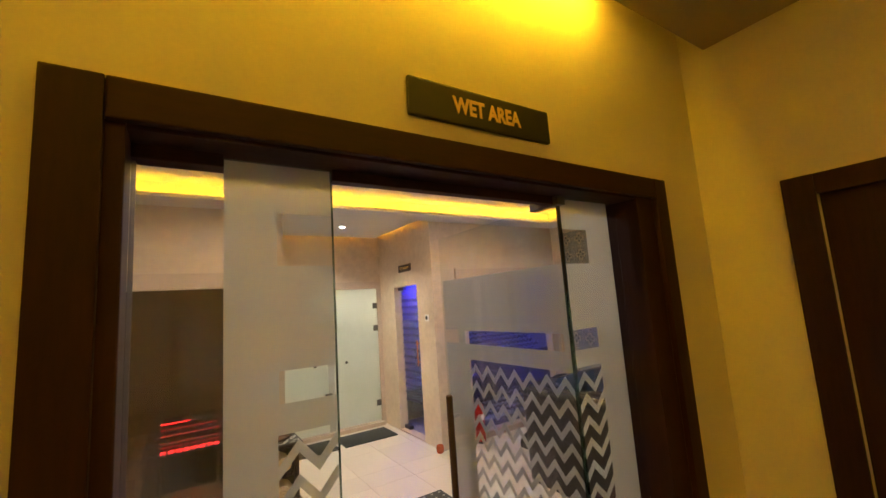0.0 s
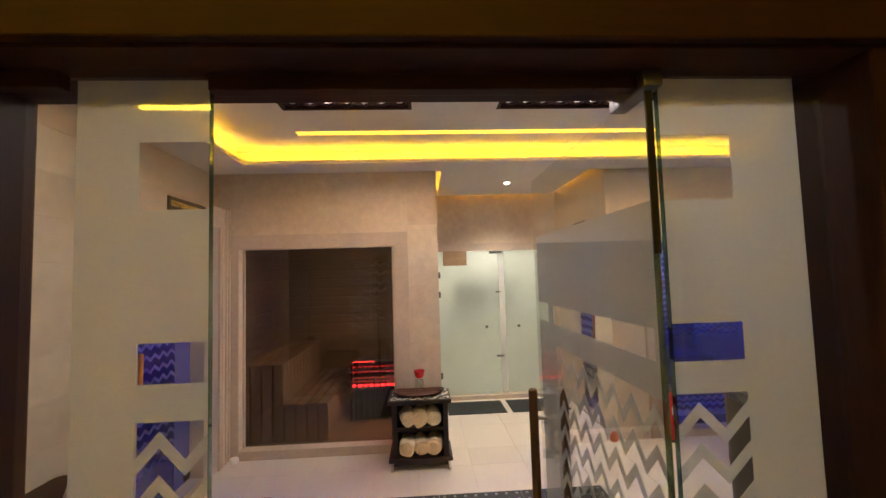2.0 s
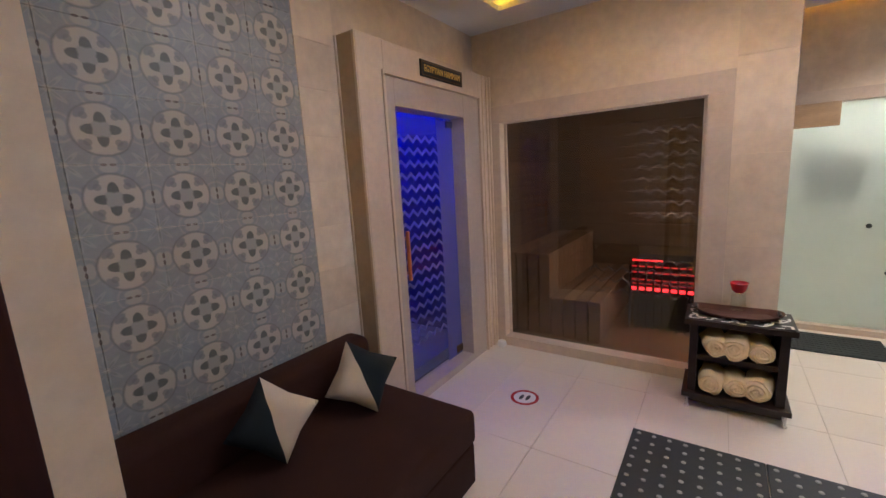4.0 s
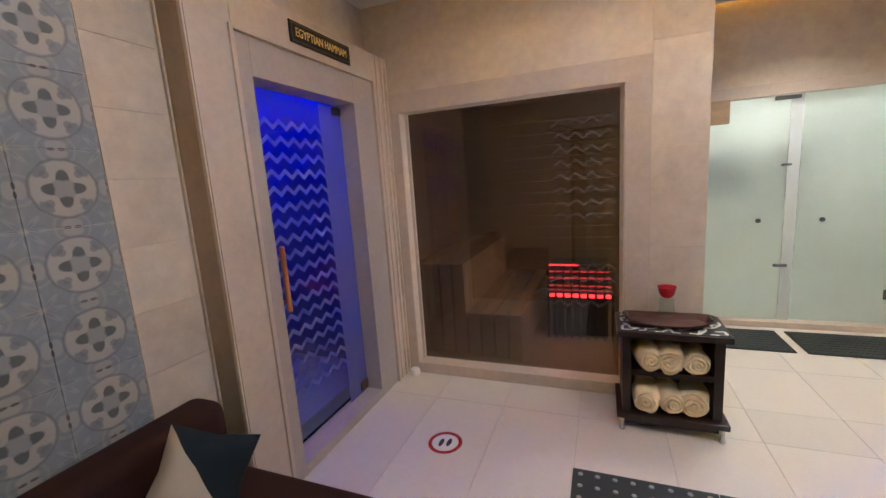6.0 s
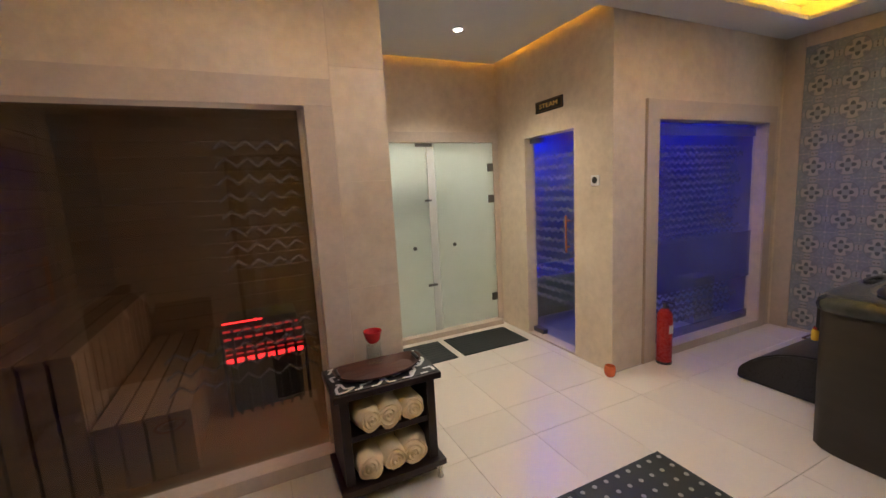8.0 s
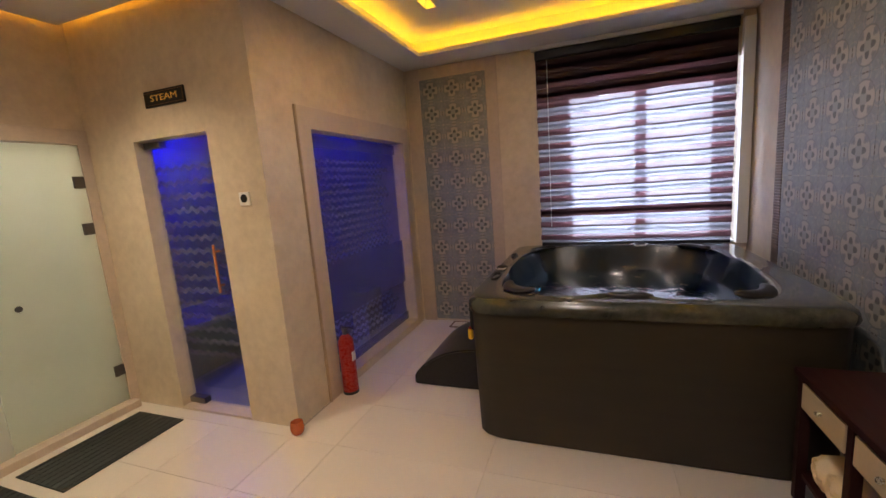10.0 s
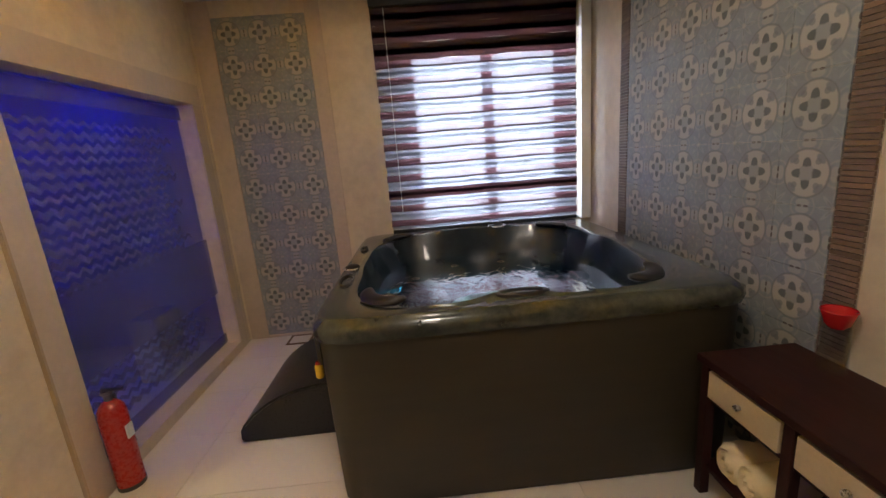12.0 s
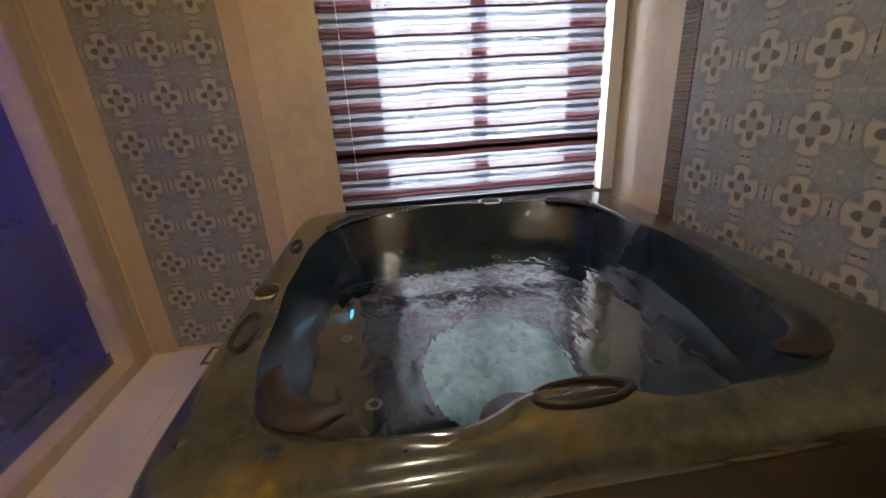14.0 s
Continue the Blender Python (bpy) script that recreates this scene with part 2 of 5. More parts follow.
CREAM_FABRIC = surface("cream_linen", (0.62, 0.53, 0.40), 0.9, vary=0.08, big=6, fine=300, bump=0.25, spec=0.2)
CREAM_PAINT = surface("cream_drawer_paint", (0.55, 0.44, 0.28), 0.45, vary=0.1, fine=60, bump=0.02)
TEAL_FABRIC = surface("dark_teal_fabric", (0.020, 0.027, 0.032), 0.9, vary=0.15, big=6, fine=300, bump=0.25, spec=0.2)
TOWEL = surface("cream_terry", (0.86, 0.69, 0.42), 0.95, vary=0.10, big=12, fine=340, bump=0.35, spec=0.1)
RUBBER = surface("black_rubber_mat", (0.030, 0.036, 0.036), 0.55, vary=0.2, big=3, fine=60, bump=0.15)
MAT_DOT = surface("grey_mat_stud", (0.33, 0.34, 0.31), 0.5, vary=0.15, fine=60)
CHROME = surface("brushed_steel", (0.60, 0.58, 0.55), 0.28, metal=1.0, vary=0.05, fine=120, bump=0.01)
DARK_METAL = surface("dark_metal_patch_fitting", (0.16, 0.15, 0.15), 0.35, metal=1.0, vary=0.08, fine=90)
BRONZE = surface("antique_bronze", (0.20, 0.12, 0.06), 0.35, metal=1.0, vary=0.15, fine=40)
COPPER = surface("orange_copper", (0.72, 0.28, 0.07), 0.35, metal=0.6, vary=0.1, fine=60)
BLACK = surface("black_plastic", (0.012, 0.012, 0.012), 0.35, vary=0.2, fine=60, bump=0.02)
BLACK_MATT = surface("black_step_plastic", (0.008, 0.007, 0.008), 0.30, vary=0.25, big=3, fine=90, bump=0.12)
SIGN_BOARD = surface("dark_sign_board", (0.018, 0.015, 0.012), 0.45, vary=0.2, fine=60, bump=0.02)
GOLD = surface("gold_lettering", (0.80, 0.52, 0.12), 0.4, vary=0.06, fine=80, bump=0)
WHITE = surface("white_plastic", (0.78, 0.77, 0.75), 0.4, vary=0.03, fine=60, bump=0.01)
RED_PAINT = surface("red_gloss_paint", (0.42, 0.018, 0.012), 0.28, vary=0.1, fine=60, bump=0.01, coat=0.3)
YELLOW = surface("yellow_plastic", (0.75, 0.48, 0.03), 0.4, vary=0.08, fine=60)
TUB_SKIRT = surface("brown_grey_tub_skirt", (0.034, 0.026, 0.014), 0.55, vary=0.14, big=2.5, fine=50, bump=0.05, stretch=(1, 1, 6))
TUB_SHELL = surface("marbled_dark_acrylic", (0.058, 0.061, 0.043), 0.22, vary=0.2, big=5, fine=24, bump=0.0, tone=(0.024, 0.026, 0.023), coat=0.5, gloss_vary=0.05)
# the shell's acrylic inside the tub, with blue daylight sheen tinted into it
TUB_BASIN = surface("blue_lit_acrylic", (0.012, 0.023, 0.034), 0.25, vary=0.3, big=4, fine=9, bump=0.20, coat=0.25, gloss_vary=0.06)
PILLOW_RUBBER = surface("brown_black_headrest_foam", (0.017, 0.012, 0.009), 0.45, vary=0.2, fine=80)
MOSAIC = surface("brown_mosaic", (0.19, 0.125, 0.085), 0.35, vary=0.2, big=6, fine=60, pieces=0.5)
BLIND_DARK = frosted("plum_brown_blind_fabric", (0.11, 0.044, 0.050), 0.0, 0.12, 0.6)
BLIND_PLUM = frosted("see_through_plum_blind_fabric", (0.20, 0.085, 0.10), 0.12, 0.55, 0.6, weave=210.0)
BLIND_SHEER = frosted("sheer_blind_fabric", (0.35, 0.345, 0.39), 0.06, 0.60, 0.6, weave=210.0)
WINDOW_FRAME = surface("dark_window_frame", (0.10, 0.05, 0.045), 0.4, vary=0.1, fine=60)
LED_AMBER = glowing("amber_led", (1.0, 0.48, 0.010), 17.0)
LED_ANTE = glowing("amber_led_entrance", (1.0, 0.57, 0.008), 112.0)
LED_ALCOVE = glowing("amber_led_alcove", (1.0, 0.42, 0.01), 12.0)
LED_ANTE_LINE = glowing("amber_led_line", (1.0, 0.60, 0.03), 20.0)
LED_BLUE = glowing("blue_led", (0.001, 0.010, 1.0), 235.0)
LED_BLUE_DIM = glowing("dim_blue_led", (0.0006, 0.004, 1.0), 400.0)
LED_RED = glowing("red_heater_glow", (1.0, 0.02, 0.02), 9.0)
LED_RED_DIM = glowing("faint_red_heater_glow", (1.0, 0.03, 0.03), 1.5)
LAMP_WARM = glowing("warm_lamp", (1.0, 0.84, 0.68), 40.0)
FILL_SAUNA = glowing("sauna_fill_glow", (1.0, 0.86, 0.70), 44.0)
LAMP_SPOT = glowing("white_downlight", (1.0, 0.88, 0.76), 60.0)
LAMP_SHOWER = glowing("white_shower_lamp", (1.0, 0.93, 0.75), 52.0)
LAMP_TUB = glowing("cyan_pool_lamp", (0.08, 0.50, 0.80), 1.6)
GLASS = clear_glass("clear_glass")
GLASS_EDGE = clear_glass("green_glass_edge", (0.30, 0.46, 0.38), 0.4)
GLASS_SMOKE = clear_glass("smoked_bronze_glass", (0.50, 0.48, 0.42), 0.1)
GLASS_TEXTURED = frosted("obscured_window_glass", (0.85, 0.88, 0.95), 0.16, 0.9, 0.3)
FILM = frosted("frosted_film", (0.76, 0.75, 0.705), 0.24, 0.66)
# frosted film with the blue glow and the sauna's dimness put into its colours
FILM_LINE = frosted("blue_lit_zigzag_film", (0.32, 0.32, 0.60), 0.58, 0.55)
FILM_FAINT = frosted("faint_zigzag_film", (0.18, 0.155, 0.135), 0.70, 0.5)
FILM_THIN = frosted("thin_blue_lit_film", (0.22, 0.22, 0.34), 0.74, 0.55)
FROST_SHOWER = frosted("pale_green_frosted_glass", (0.94, 0.97, 0.90), 0.0, 0.85, 0.3, blur=0.8)
ROSETTE = rosette_tile("rosette_cement_tile")
WHITE_TILE = surface("white_shower_tile", (0.78, 0.78, 0.72), 0.4, vary=0.05)
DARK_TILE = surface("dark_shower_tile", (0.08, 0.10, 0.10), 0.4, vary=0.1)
# pale tile with part of the lamps' blue light put into its colour
BLUE_ROOM_TILE = surface("blue_lit_steam_tile", (0.17, 0.185, 0.30), 0.35, vary=0.15, big=3, fine=20)
RED_GLASS = surface("red_glass", (0.55, 0.015, 0.02), 0.15, vary=0.1, coat=0.5)
ORANGE_GLASS = surface("amber_candle_glass", (0.55, 0.12, 0.03), 0.2, vary=0.2, coat=0.5)


def water_material():
    m, t, p = nodes("pool_water")
    co = add(t, "TexCoord").outputs["Object"]
    at = add(t, "Mapping", Vector=co, Scale=(1.0, 1.7, 1.0)).outputs[0]
    n1 = add(t, "TexNoise", Vector=at, Scale=5.5, Detail=1.5, Distortion=1.0).outputs["Fac"]
    n2 = add(t, "TexNoise", Vector=at, Scale=19.0, Detail=2.0, Distortion=0.6).outputs["Fac"]
    h = maths(t, "ADD", n1, maths(t, "MULTIPLY", n2, 0.22))
    p.inputs["Base Color"].default_value = (0.72, 0.93, 0.93, 1)
    p.inputs["Roughness"].default_value = 0.02
    p.inputs["IOR"].default_value = 1.55
    p.inputs["Transmission Weight"].default_value = 1.0
    p.inputs["Coat Weight"].default_value = 1.0
    p.inputs["Coat Roughness"].default_value = 0.02
    p.inputs["Coat IOR"].default_value = 1.6
    ripple = add(t, "Bump", Strength=0.24, Distance=0.02, Height=h).outputs[0]
    t.links.new(ripple, p.inputs["Normal"])
    t.links.new(ripple, p.inputs["Coat Normal"])
    return m


WATER = water_material()


# ---------------------------------------------------------------- building blocks
def box(x0, x1, y0, y1, z0, z1, bevel=0.0, bm=None):
    """A box between two corners, added to bm; bevel rounds its edges."""
    own = bmesh.new()
    bmesh.ops.create_cube(own, size=1.0)
    bmesh.ops.scale(own, vec=(x1 - x0, y1 - y0, z1 - z0), verts=own.verts)
    bmesh.ops.translate(own, vec=((x0 + x1) / 2, (y0 + y1) / 2, (z0 + z1) / 2), verts=own.verts)
    if bevel:
        bmesh.ops.bevel(own, geom=own.edges[:], offset=bevel, segments=2, affect="EDGES", profile=0.6)
    return joined(bm, own)


def joined(bm, own):
    if bm is None:
        return own
    me = bpy.data.meshes.new("scratch")
    own.to_mesh(me)
    own.free()
    bm.from_mesh(me)
    bpy.data.meshes.remove(me)
    return bm


def boxes(*list_of):
    bm = bmesh.new()
    for b in list_of:
        box(*b, bm=bm)
    return bm


def spun(profile, at, bm=None, steps=28, axis="Z", closed=False):
    """A turned body: (radius, height) pairs from bottom to top round an axis through at."""
    own = bmesh.new()
    rows = []
    for r, h in profile:
        row = []
        for k in range(steps):
            a = 2 * math.pi * k / steps
            p = (r * math.cos(a), r * math.sin(a), h)
            p = {"Z": p, "Y": (p[0], p[2], p[1]), "X": (p[2], p[0], p[1])}[axis]
            row.append(own.verts.new((at[0] + p[0], at[1] + p[1], at[2] + p[2])))
        rows.append(row)
    for a, b in zip(rows, rows[1:]):
        for k in range(steps):
            own.faces.new((a[k], a[(k + 1) % steps], b[(k + 1) % steps], b[k]))
    if not closed:
        own.faces.new(rows[0][::-1])
        own.faces.new(rows[-1])
    bmesh.ops.recalc_face_normals(own, faces=own.faces)
    return joined(bm, own)


def rod(a, b, r, bm=None, steps=12):
    """A round bar from a to b with slightly rounded ends."""
    a, b = Vector(a), Vector(b)
    length = (b - a).length
    own = spun([(r * 0.7, 0), (r, r * 0.3), (r, length - r * 0.3), (r * 0.7, length)], (0, 0, 0), steps=steps)
    bmesh.ops.transform(own, matrix=Matrix.Translation(a) @ (b - a).to_track_quat("Z", "Y").to_matrix().to_4x4(), verts=own.verts)
    return joined(bm, own)


def root_of(ob):
    while ob.parent:
        ob = ob.parent
    return ob


def part(name, bm, material, parent=None, label="", smooth=False):
    """Links a bmesh, built in the room's metres, as one mesh object under a thing or a part."""
    me = bpy.data.meshes.new(name)
    if parent is not None:
        bmesh.ops.translate(bm, vec=-root_of(parent).location, verts=bm.verts)
    bm.to_mesh(me)
    bm.free()
    me.materials.append(material)
    if smooth:
        for p in me.polygons:
            p.use_smooth = True
        me.set_sharp_from_angle(angle=radians(40))
    ob = new(name, me)
    ob.parent = parent
    return tagged(ob, label)


def thing(name, x, y, z, label, category, group=""):
    ob = new(name)
    ob.location = (x, y, z)
    ob.empty_display_size = 0.1
    return tagged(ob, label, category, group)


def structure(name, bm, material, label, category, smooth=False):
    return tagged(part(name, bm, material, None, label, smooth), "", category, "", "structure")


def piece(name, me, parent, m):
    """One of many alike pieces that share a mesh."""
    ob = new(name, me)
    ob.parent = parent
    ob.matrix_basis = m
    return ob


def mesh_of(name, bm, material):
    me = bpy.data.meshes.new(name)
    bm.to_mesh(me)
    bm.free()
    me.materials.append(material)
    return me


def text_part(name, words, height, m, material, parent, width=None, bold=0.0):
    """Raised lettering in the built-in font, as a mesh."""
    cu = bpy.data.curves.new(name, "FONT")
    cu.body, cu.size, cu.extrude, cu.offset = words, height, 0.0015, bold
    cu.align_x, cu.align_y, cu.resolution_u = "CENTER", "CENTER", 3
    tmp = bpy.data.objects.new(name, cu)
    me = bpy.data.meshes.new_from_object(tmp)
    bpy.data.objects.remove(tmp)
    bpy.data.curves.remove(cu)
    xs = [v.co.x for v in me.vertices]
    k = width / (max(xs) - min(xs)) if width else 1
    me.transform(Matrix.Translation(-root_of(parent).location) @ m @ Matrix.Diagonal((k, 1, 1, 1)))
    me.materials.append(material)
    ob = new(name, me)
    ob.parent = parent
    return ob


def zigzag(bm, at, along, up, out, u0, u1, z, pitch, amp, wide, thick=0.0015):
    """A flat zigzag ribbon on a pane: from u0 to u1 along the pane at height z."""
    n = max(2, int(round((u1 - u0) / (pitch / 2))))
    at, along, up, out = Vector(at), Vector(along), Vector(up), Vector(out)
    rows = []
    for k in range(n + 1):
        u = u0 + (u1 - u0) * k / n
        c = z + (amp / 2 if k % 2 else -amp / 2)
        rows.append([bm.verts.new(at + along * u + up * (c + s * wide / 2) + out * d) for s, d in ((-1, 0), (1, 0), (1, thick), (-1, thick))])
    for a, b in zip(rows, rows[1:]):
        for k in range(4):
            bm.faces.new((a[k], a[(k + 1) % 4], b[(k + 1) % 4], b[k]))
    bm.faces.new(rows[0])
    bm.faces.new(rows[-1][::-1])


# ---------------------------------------------------------------- the plan, in metres
CEIL, UPPER = 2.765, 2.92          # soffit and raised ceiling
XW, XE = -1.90, 4.27               # wall with the sofa, wall with the window
YS, YN = 0.307, 3.440              # wall by the entrance, wall with the sauna
AX0, AX1, AY = 0.30, 2.065, 5.10   # alcove
DOOR_X0, DOOR_X1, DOOR_TOP = -0.69, 1.04, 2.10
SAUNA = (-1.65, -0.145, 0.085, 2.013)
STEAM_D = (3.87, 4.55, 2.0)
STEAM_W = (2.558, 4.075, 0.075, 2.01)
WIN = (0.40, 2.03, 0.86, 2.42)

# floor slabs
floor = structure("floor", boxes((XW, XE, YS, YN, -0.1, -0.006), (AX0, AX1, YN, AY, -0.1, -0.006), (AX1, XE, YN, YN + 0.0149, -0.1, -0.0005)), GROUT, "cream polished porcelain floor tiles with thin sandy joints", "floor")
structure("floor_entrance", box(-2.2, 1.6, -2.6, YS, -0.1, 0.0), FLOOR_TILE, "cream tiled floor of the entrance corridor", "floor")

# wall between the entrance corridor and the wet area, with its wide opening
structure("wall_entrance", boxes((-2.2, DOOR_X0, 0.0, 0.20, 0, 3.1), (DOOR_X1, 1.6, 0.0, 0.20, 0, 3.1), (DOOR_X0, DOOR_X1, 0.0, 0.20, DOOR_TOP, 3.1)), ANTE_PAINT, "beige painted wall lit amber from above", "wall")
structure("wall_south", boxes((XW - 0.2, DOOR_X0 - 0.10, 0.20, YS, 0, 2.95), (DOOR_X1 + 0.05, XE + 0.35, 0.20, YS, 0, 2.95), (DOOR_X0 - 0.10, DOOR_X1 + 0.05, 0.20, YS, 2.19, 2.95), (1.6, XE + 0.35, 0.0, 0.20, 0, 2.95)), STONE, "cream stone-clad wall beside the entrance", "wall")
structure("wall_corridor_east", boxes((1.45, 1.6, -2.6, -1.20, 0, 3.1), (1.45, 1.6, -0.40, 0.0, 0, 3.1), (1.45, 1.6, -1.20, -0.40, 2.06, 3.1)), ANTE_PAINT, "beige painted corridor wall with a dark door", "wall")
structure("wall_corridor_west", box(-2.2, -2.05, -2.6, 0.0, 0, 3.1), ANTE_PAINT, "beige painted corridor wall", "wall")
structure("wall_corridor_south", box(-2.2, 1.6, -2.75, -2.6, 0, 3.1), ANTE_PAINT, "beige painted corridor end wall", "wall")
structure("ceiling_corridor", box(-2.2, 1.6, -2.75, 0.0, 3.0, 3.1), PLASTER, "white painted corridor ceiling", "ceiling")
structure("ceiling_panel_corridor", boxes((-2.05, 1.45, -2.6, -0.105, 2.81, 2.85), (-2.05, 1.45, -0.125, -0.105, 2.85, 2.875)), CORRIDOR_CEILING, "dropped ceiling panel, shade put into its colour, with a light gap along the wall", "ceiling")
structure("wall_west", boxes((XW - 0.2, XW, 0.2, 2.087, 0, 2.95), (XW - 0.2, XW, 3.240, YN + 0.14, 0, 2.95), (XW - 0.2, XW, 2.087, 3.240, 2.208, 2.95)), STONE, "cream stone-clad wall behind the sofa", "wall")

# sauna wall, alcove, steam walls
s = SAUNA
structure("wall_sauna", boxes((XW, s[0], YN, YN + 0.14, 0, 2.95), (s[1], AX0, YN, YN + 0.14, 0, 2.95), (s[0], s[1], YN, YN + 0.14, s[3], 2.95), (s[0], s[1], YN, YN + 0.14, 0, s[2] - 0.06), (AX0 - 0.14, AX0, YN + 0.14, AY + 1.2, 0, 2.95)), STONE, "cream stone-clad wall round the sauna window", "wall")
structure("wall_alcove_back", boxes((AX0, AX1 + 0.12, 5.04, 5.16, 2.03, 2.95), (2.02, AX1 + 0.12, 5.04, 5.16, 0.0, 2.03), (AX0, 2.02, 5.04, 5.16, 0.0, 0.05)), STONE, "cream stone wall over the frosted shower doors", "wall")
d = STEAM_D
structure("wall_steam_door", boxes((AX1, AX1 + 0.12, YN + 0.015, d[0], 0, 2.95), (AX1, AX1 + 0.12, d[1], 5.04, 0, 2.95), (AX1, AX1 + 0.12, d[0], d[1], d[2], 2.95)), STONE, "cream stone wall with the steam room door", "wall")
w = STEAM_W
structure("wall_steam_window", boxes((AX1 + 0.12, w[0], YN + 0.015, YN + 0.135, 0, 2.95), (w[1], XE + 0.2, YN + 0.015, YN + 0.135, 0, 2.95), (w[0], w[1], YN + 0.015, YN + 0.135, w[3], 2.95)), STONE, "cream stone wall round the steam room window", "wall")
structure("wall_east", boxes((XE, XE + 0.35, WIN[1], YN + 0.1, 0, 2.95), (XE, XE + 0.35, YS, WIN[0], 0, 2.95), (XE, XE + 0.35, WIN[0], WIN[1], WIN[3], 2.95), (XE, XE + 0.35, WIN[0], WIN[1], 0, WIN[2])), STONE, "cream stone wall with the window", "wall")

# ceilings: the soffit with its light cove, the raised part with slots and lattice openings
CX0, CX1, CY0, CY1 = -1.47, 3.87, 0.66, 3.10
R = 0.10
structure("ceiling_soffit", boxes(
    (XW, XE, YS, CY0 - R, CEIL, 3.06), (XW, XE, CY1 + R, YN, CEIL, 3.06), (XW, CX0 - R, CY0 - R, CY1 + R, CEIL, 3.06), (CX1 + R, XE, CY0 - R, CY1 + R, CEIL, 3.06),
    (CX0 - R, CX1 + R, CY1, CY1 + R, CEIL, CEIL + 0.015), (CX0 - R, CX1 + R, CY0 - R, CY0, CEIL, CEIL + 0.015), (CX0 - R, CX0, CY0, CY1, CEIL, CEIL + 0.015), (CX1, CX1 + R, CY0, CY1, CEIL, CEIL + 0.015),
    (CX0 - 0.012, CX1 + 0.012, CY1, CY1 + 0.012, CEIL + 0.015, CEIL + 0.035), (CX0 - 0.012, CX1 + 0.012, CY0 - 0.012, CY0, CEIL + 0.015, CEIL + 0.035),
    (CX0 - 0.012, CX0, CY0, CY1, CEIL + 0.015, CEIL + 0.035), (CX1, CX1 + 0.012, CY0, CY1, CEIL + 0.015, CEIL + 0.035)), PLASTER, "white plaster soffit with an amber-lit cove", "ceiling")
LAT = [(-0.83, 0.09), (0.71, 1.63), (2.30, 3.22)]
LY0, LY1 = 1.33, 2.25
SX0, SX1, SY0, SY1 = -0.88, 3.30, 2.69, 2.78
structure("ceiling_raised", boxes(
    (CX0 - R, CX1 + R, CY0 - R, LY0, UPPER, 3.06), (CX0 - R, LAT[0][0], LY0, LY1, UPPER, 3.06), (LAT[0][1], LAT[1][0], LY0, LY1, UPPER, 3.06),
    (LAT[1][1], LAT[2][0], LY0, LY1, UPPER, 3.06), (LAT[2][1], CX1 + R, LY0, LY1, UPPER, 3.06), (CX0 - R, CX1 + R, LY1, SY0, UPPER, 3.06),
    (CX0 - R, SX0, SY0, SY1, UPPER, 3.06), (SX1, CX1 + R, SY0, SY1, UPPER, 3.06), (CX0 - R, CX1 + R, SY1, CY1 + R, UPPER, 3.06), (CX0 - R, CX1 + R, CY0 - R, CY1 + R, 3.06, 3.10)), PLASTER, "white raised ceiling with three lattice openings", "ceiling")
structure("ceiling_alcove", boxes((AX0 + 0.075, AX1 - 0.075, YN, 4.965, 2.81, 2.83), (AX0 - 0.1, AX1 + 0.1, YN, AY + 0.1, 2.905, 2.95)), PLASTER, "white dropped ceiling panel of the alcove with amber gaps", "ceiling")


def led_run(label, bm, material):
    ob = thing("led_strip", 0, 0, CEIL, label, "led strip")
    part("diode_band", bm, material, ob)
    return ob


z0 = CEIL + 0.017
cove = boxes((CX0, CX1, CY1 + 0.030, CY1 + 0.042, z0, z0 + 0.01), (CX0, CX1, CY0 - 0.042, CY0 - 0.030, z0, z0 + 0.01), (CX0 - 0.042, CX0 - 0.030, CY0, CY1, z0, z0 + 0.01), (CX1 + 0.030, CX1 + 0.042, CY0, CY1, z0, z0 + 0.01))
led_run("glowing amber light strip laid in the ceiling cove", cove, LED_AMBER)
led_run("glowing amber light strip in a narrow ceiling slot", box(SX0 + 0.02, SX1 - 0.02, SY0 + 0.01, SY0 + 0.022, UPPER + 0.05, UPPER + 0.06), LED_AMBER)
led_run("glowing amber light strip above the alcove ceiling panel", boxes((AX0 + 0.13, AX1 - 0.13, 4.895, 4.905, 2.831, 2.841), (AX0 + 0.12, AX0 + 0.13, YN + 0.03, 4.89, 2.831, 2.841), (AX1 - 0.13, AX1 - 0.12, YN + 0.03, 4.89, 2.831, 2.841)), LED_ALCOVE)
led_run("glowing amber light strip over the entrance wall", box(-1.9, 0.75, -0.098, -0.088, 2.88, 2.89), LED_ANTE)
led_run("glowing amber light line across the corridor ceiling", box(-1.6, 1.1, -1.75, -1.70, 2.802, 2.810), LED_ANTE_LINE)


# ---------------------------------------------------------------- entrance: frame, sign, glass door
fr = thing("door_frame", 0.175, 0.1, 0, "dark mahogany door frame round a wide glass entrance", "door frame")
OX0, OX1, OT = -0.772, 1.114, 2.174
part("casing", box(OX0, DOOR_X0 + 0.005, -0.022, 0.0, 0, OT, 0.004), DARK_WOOD, fr)
part("casing", box(DOOR_X1 - 0.005, OX1, -0.022, 0.0, 0, OT, 0.004), DARK_WOOD, fr)
part("head_casing", box(DOOR_X0 + 0.006, DOOR_X1 - 0.006, -0.020, 0.0, DOOR_TOP - 0.005, OT, 0.004), DARK_WOOD_H, fr)
part("lining", box(DOOR_X0, DOOR_X0 + 0.035, 0.0, 0.215, 0, DOOR_TOP, 0.004), DARK_WOOD, fr)
part("lining", box(0.925, DOOR_X1, 0.0, 0.215, 0, DOOR_TOP, 0.004), DARK_WOOD, fr)
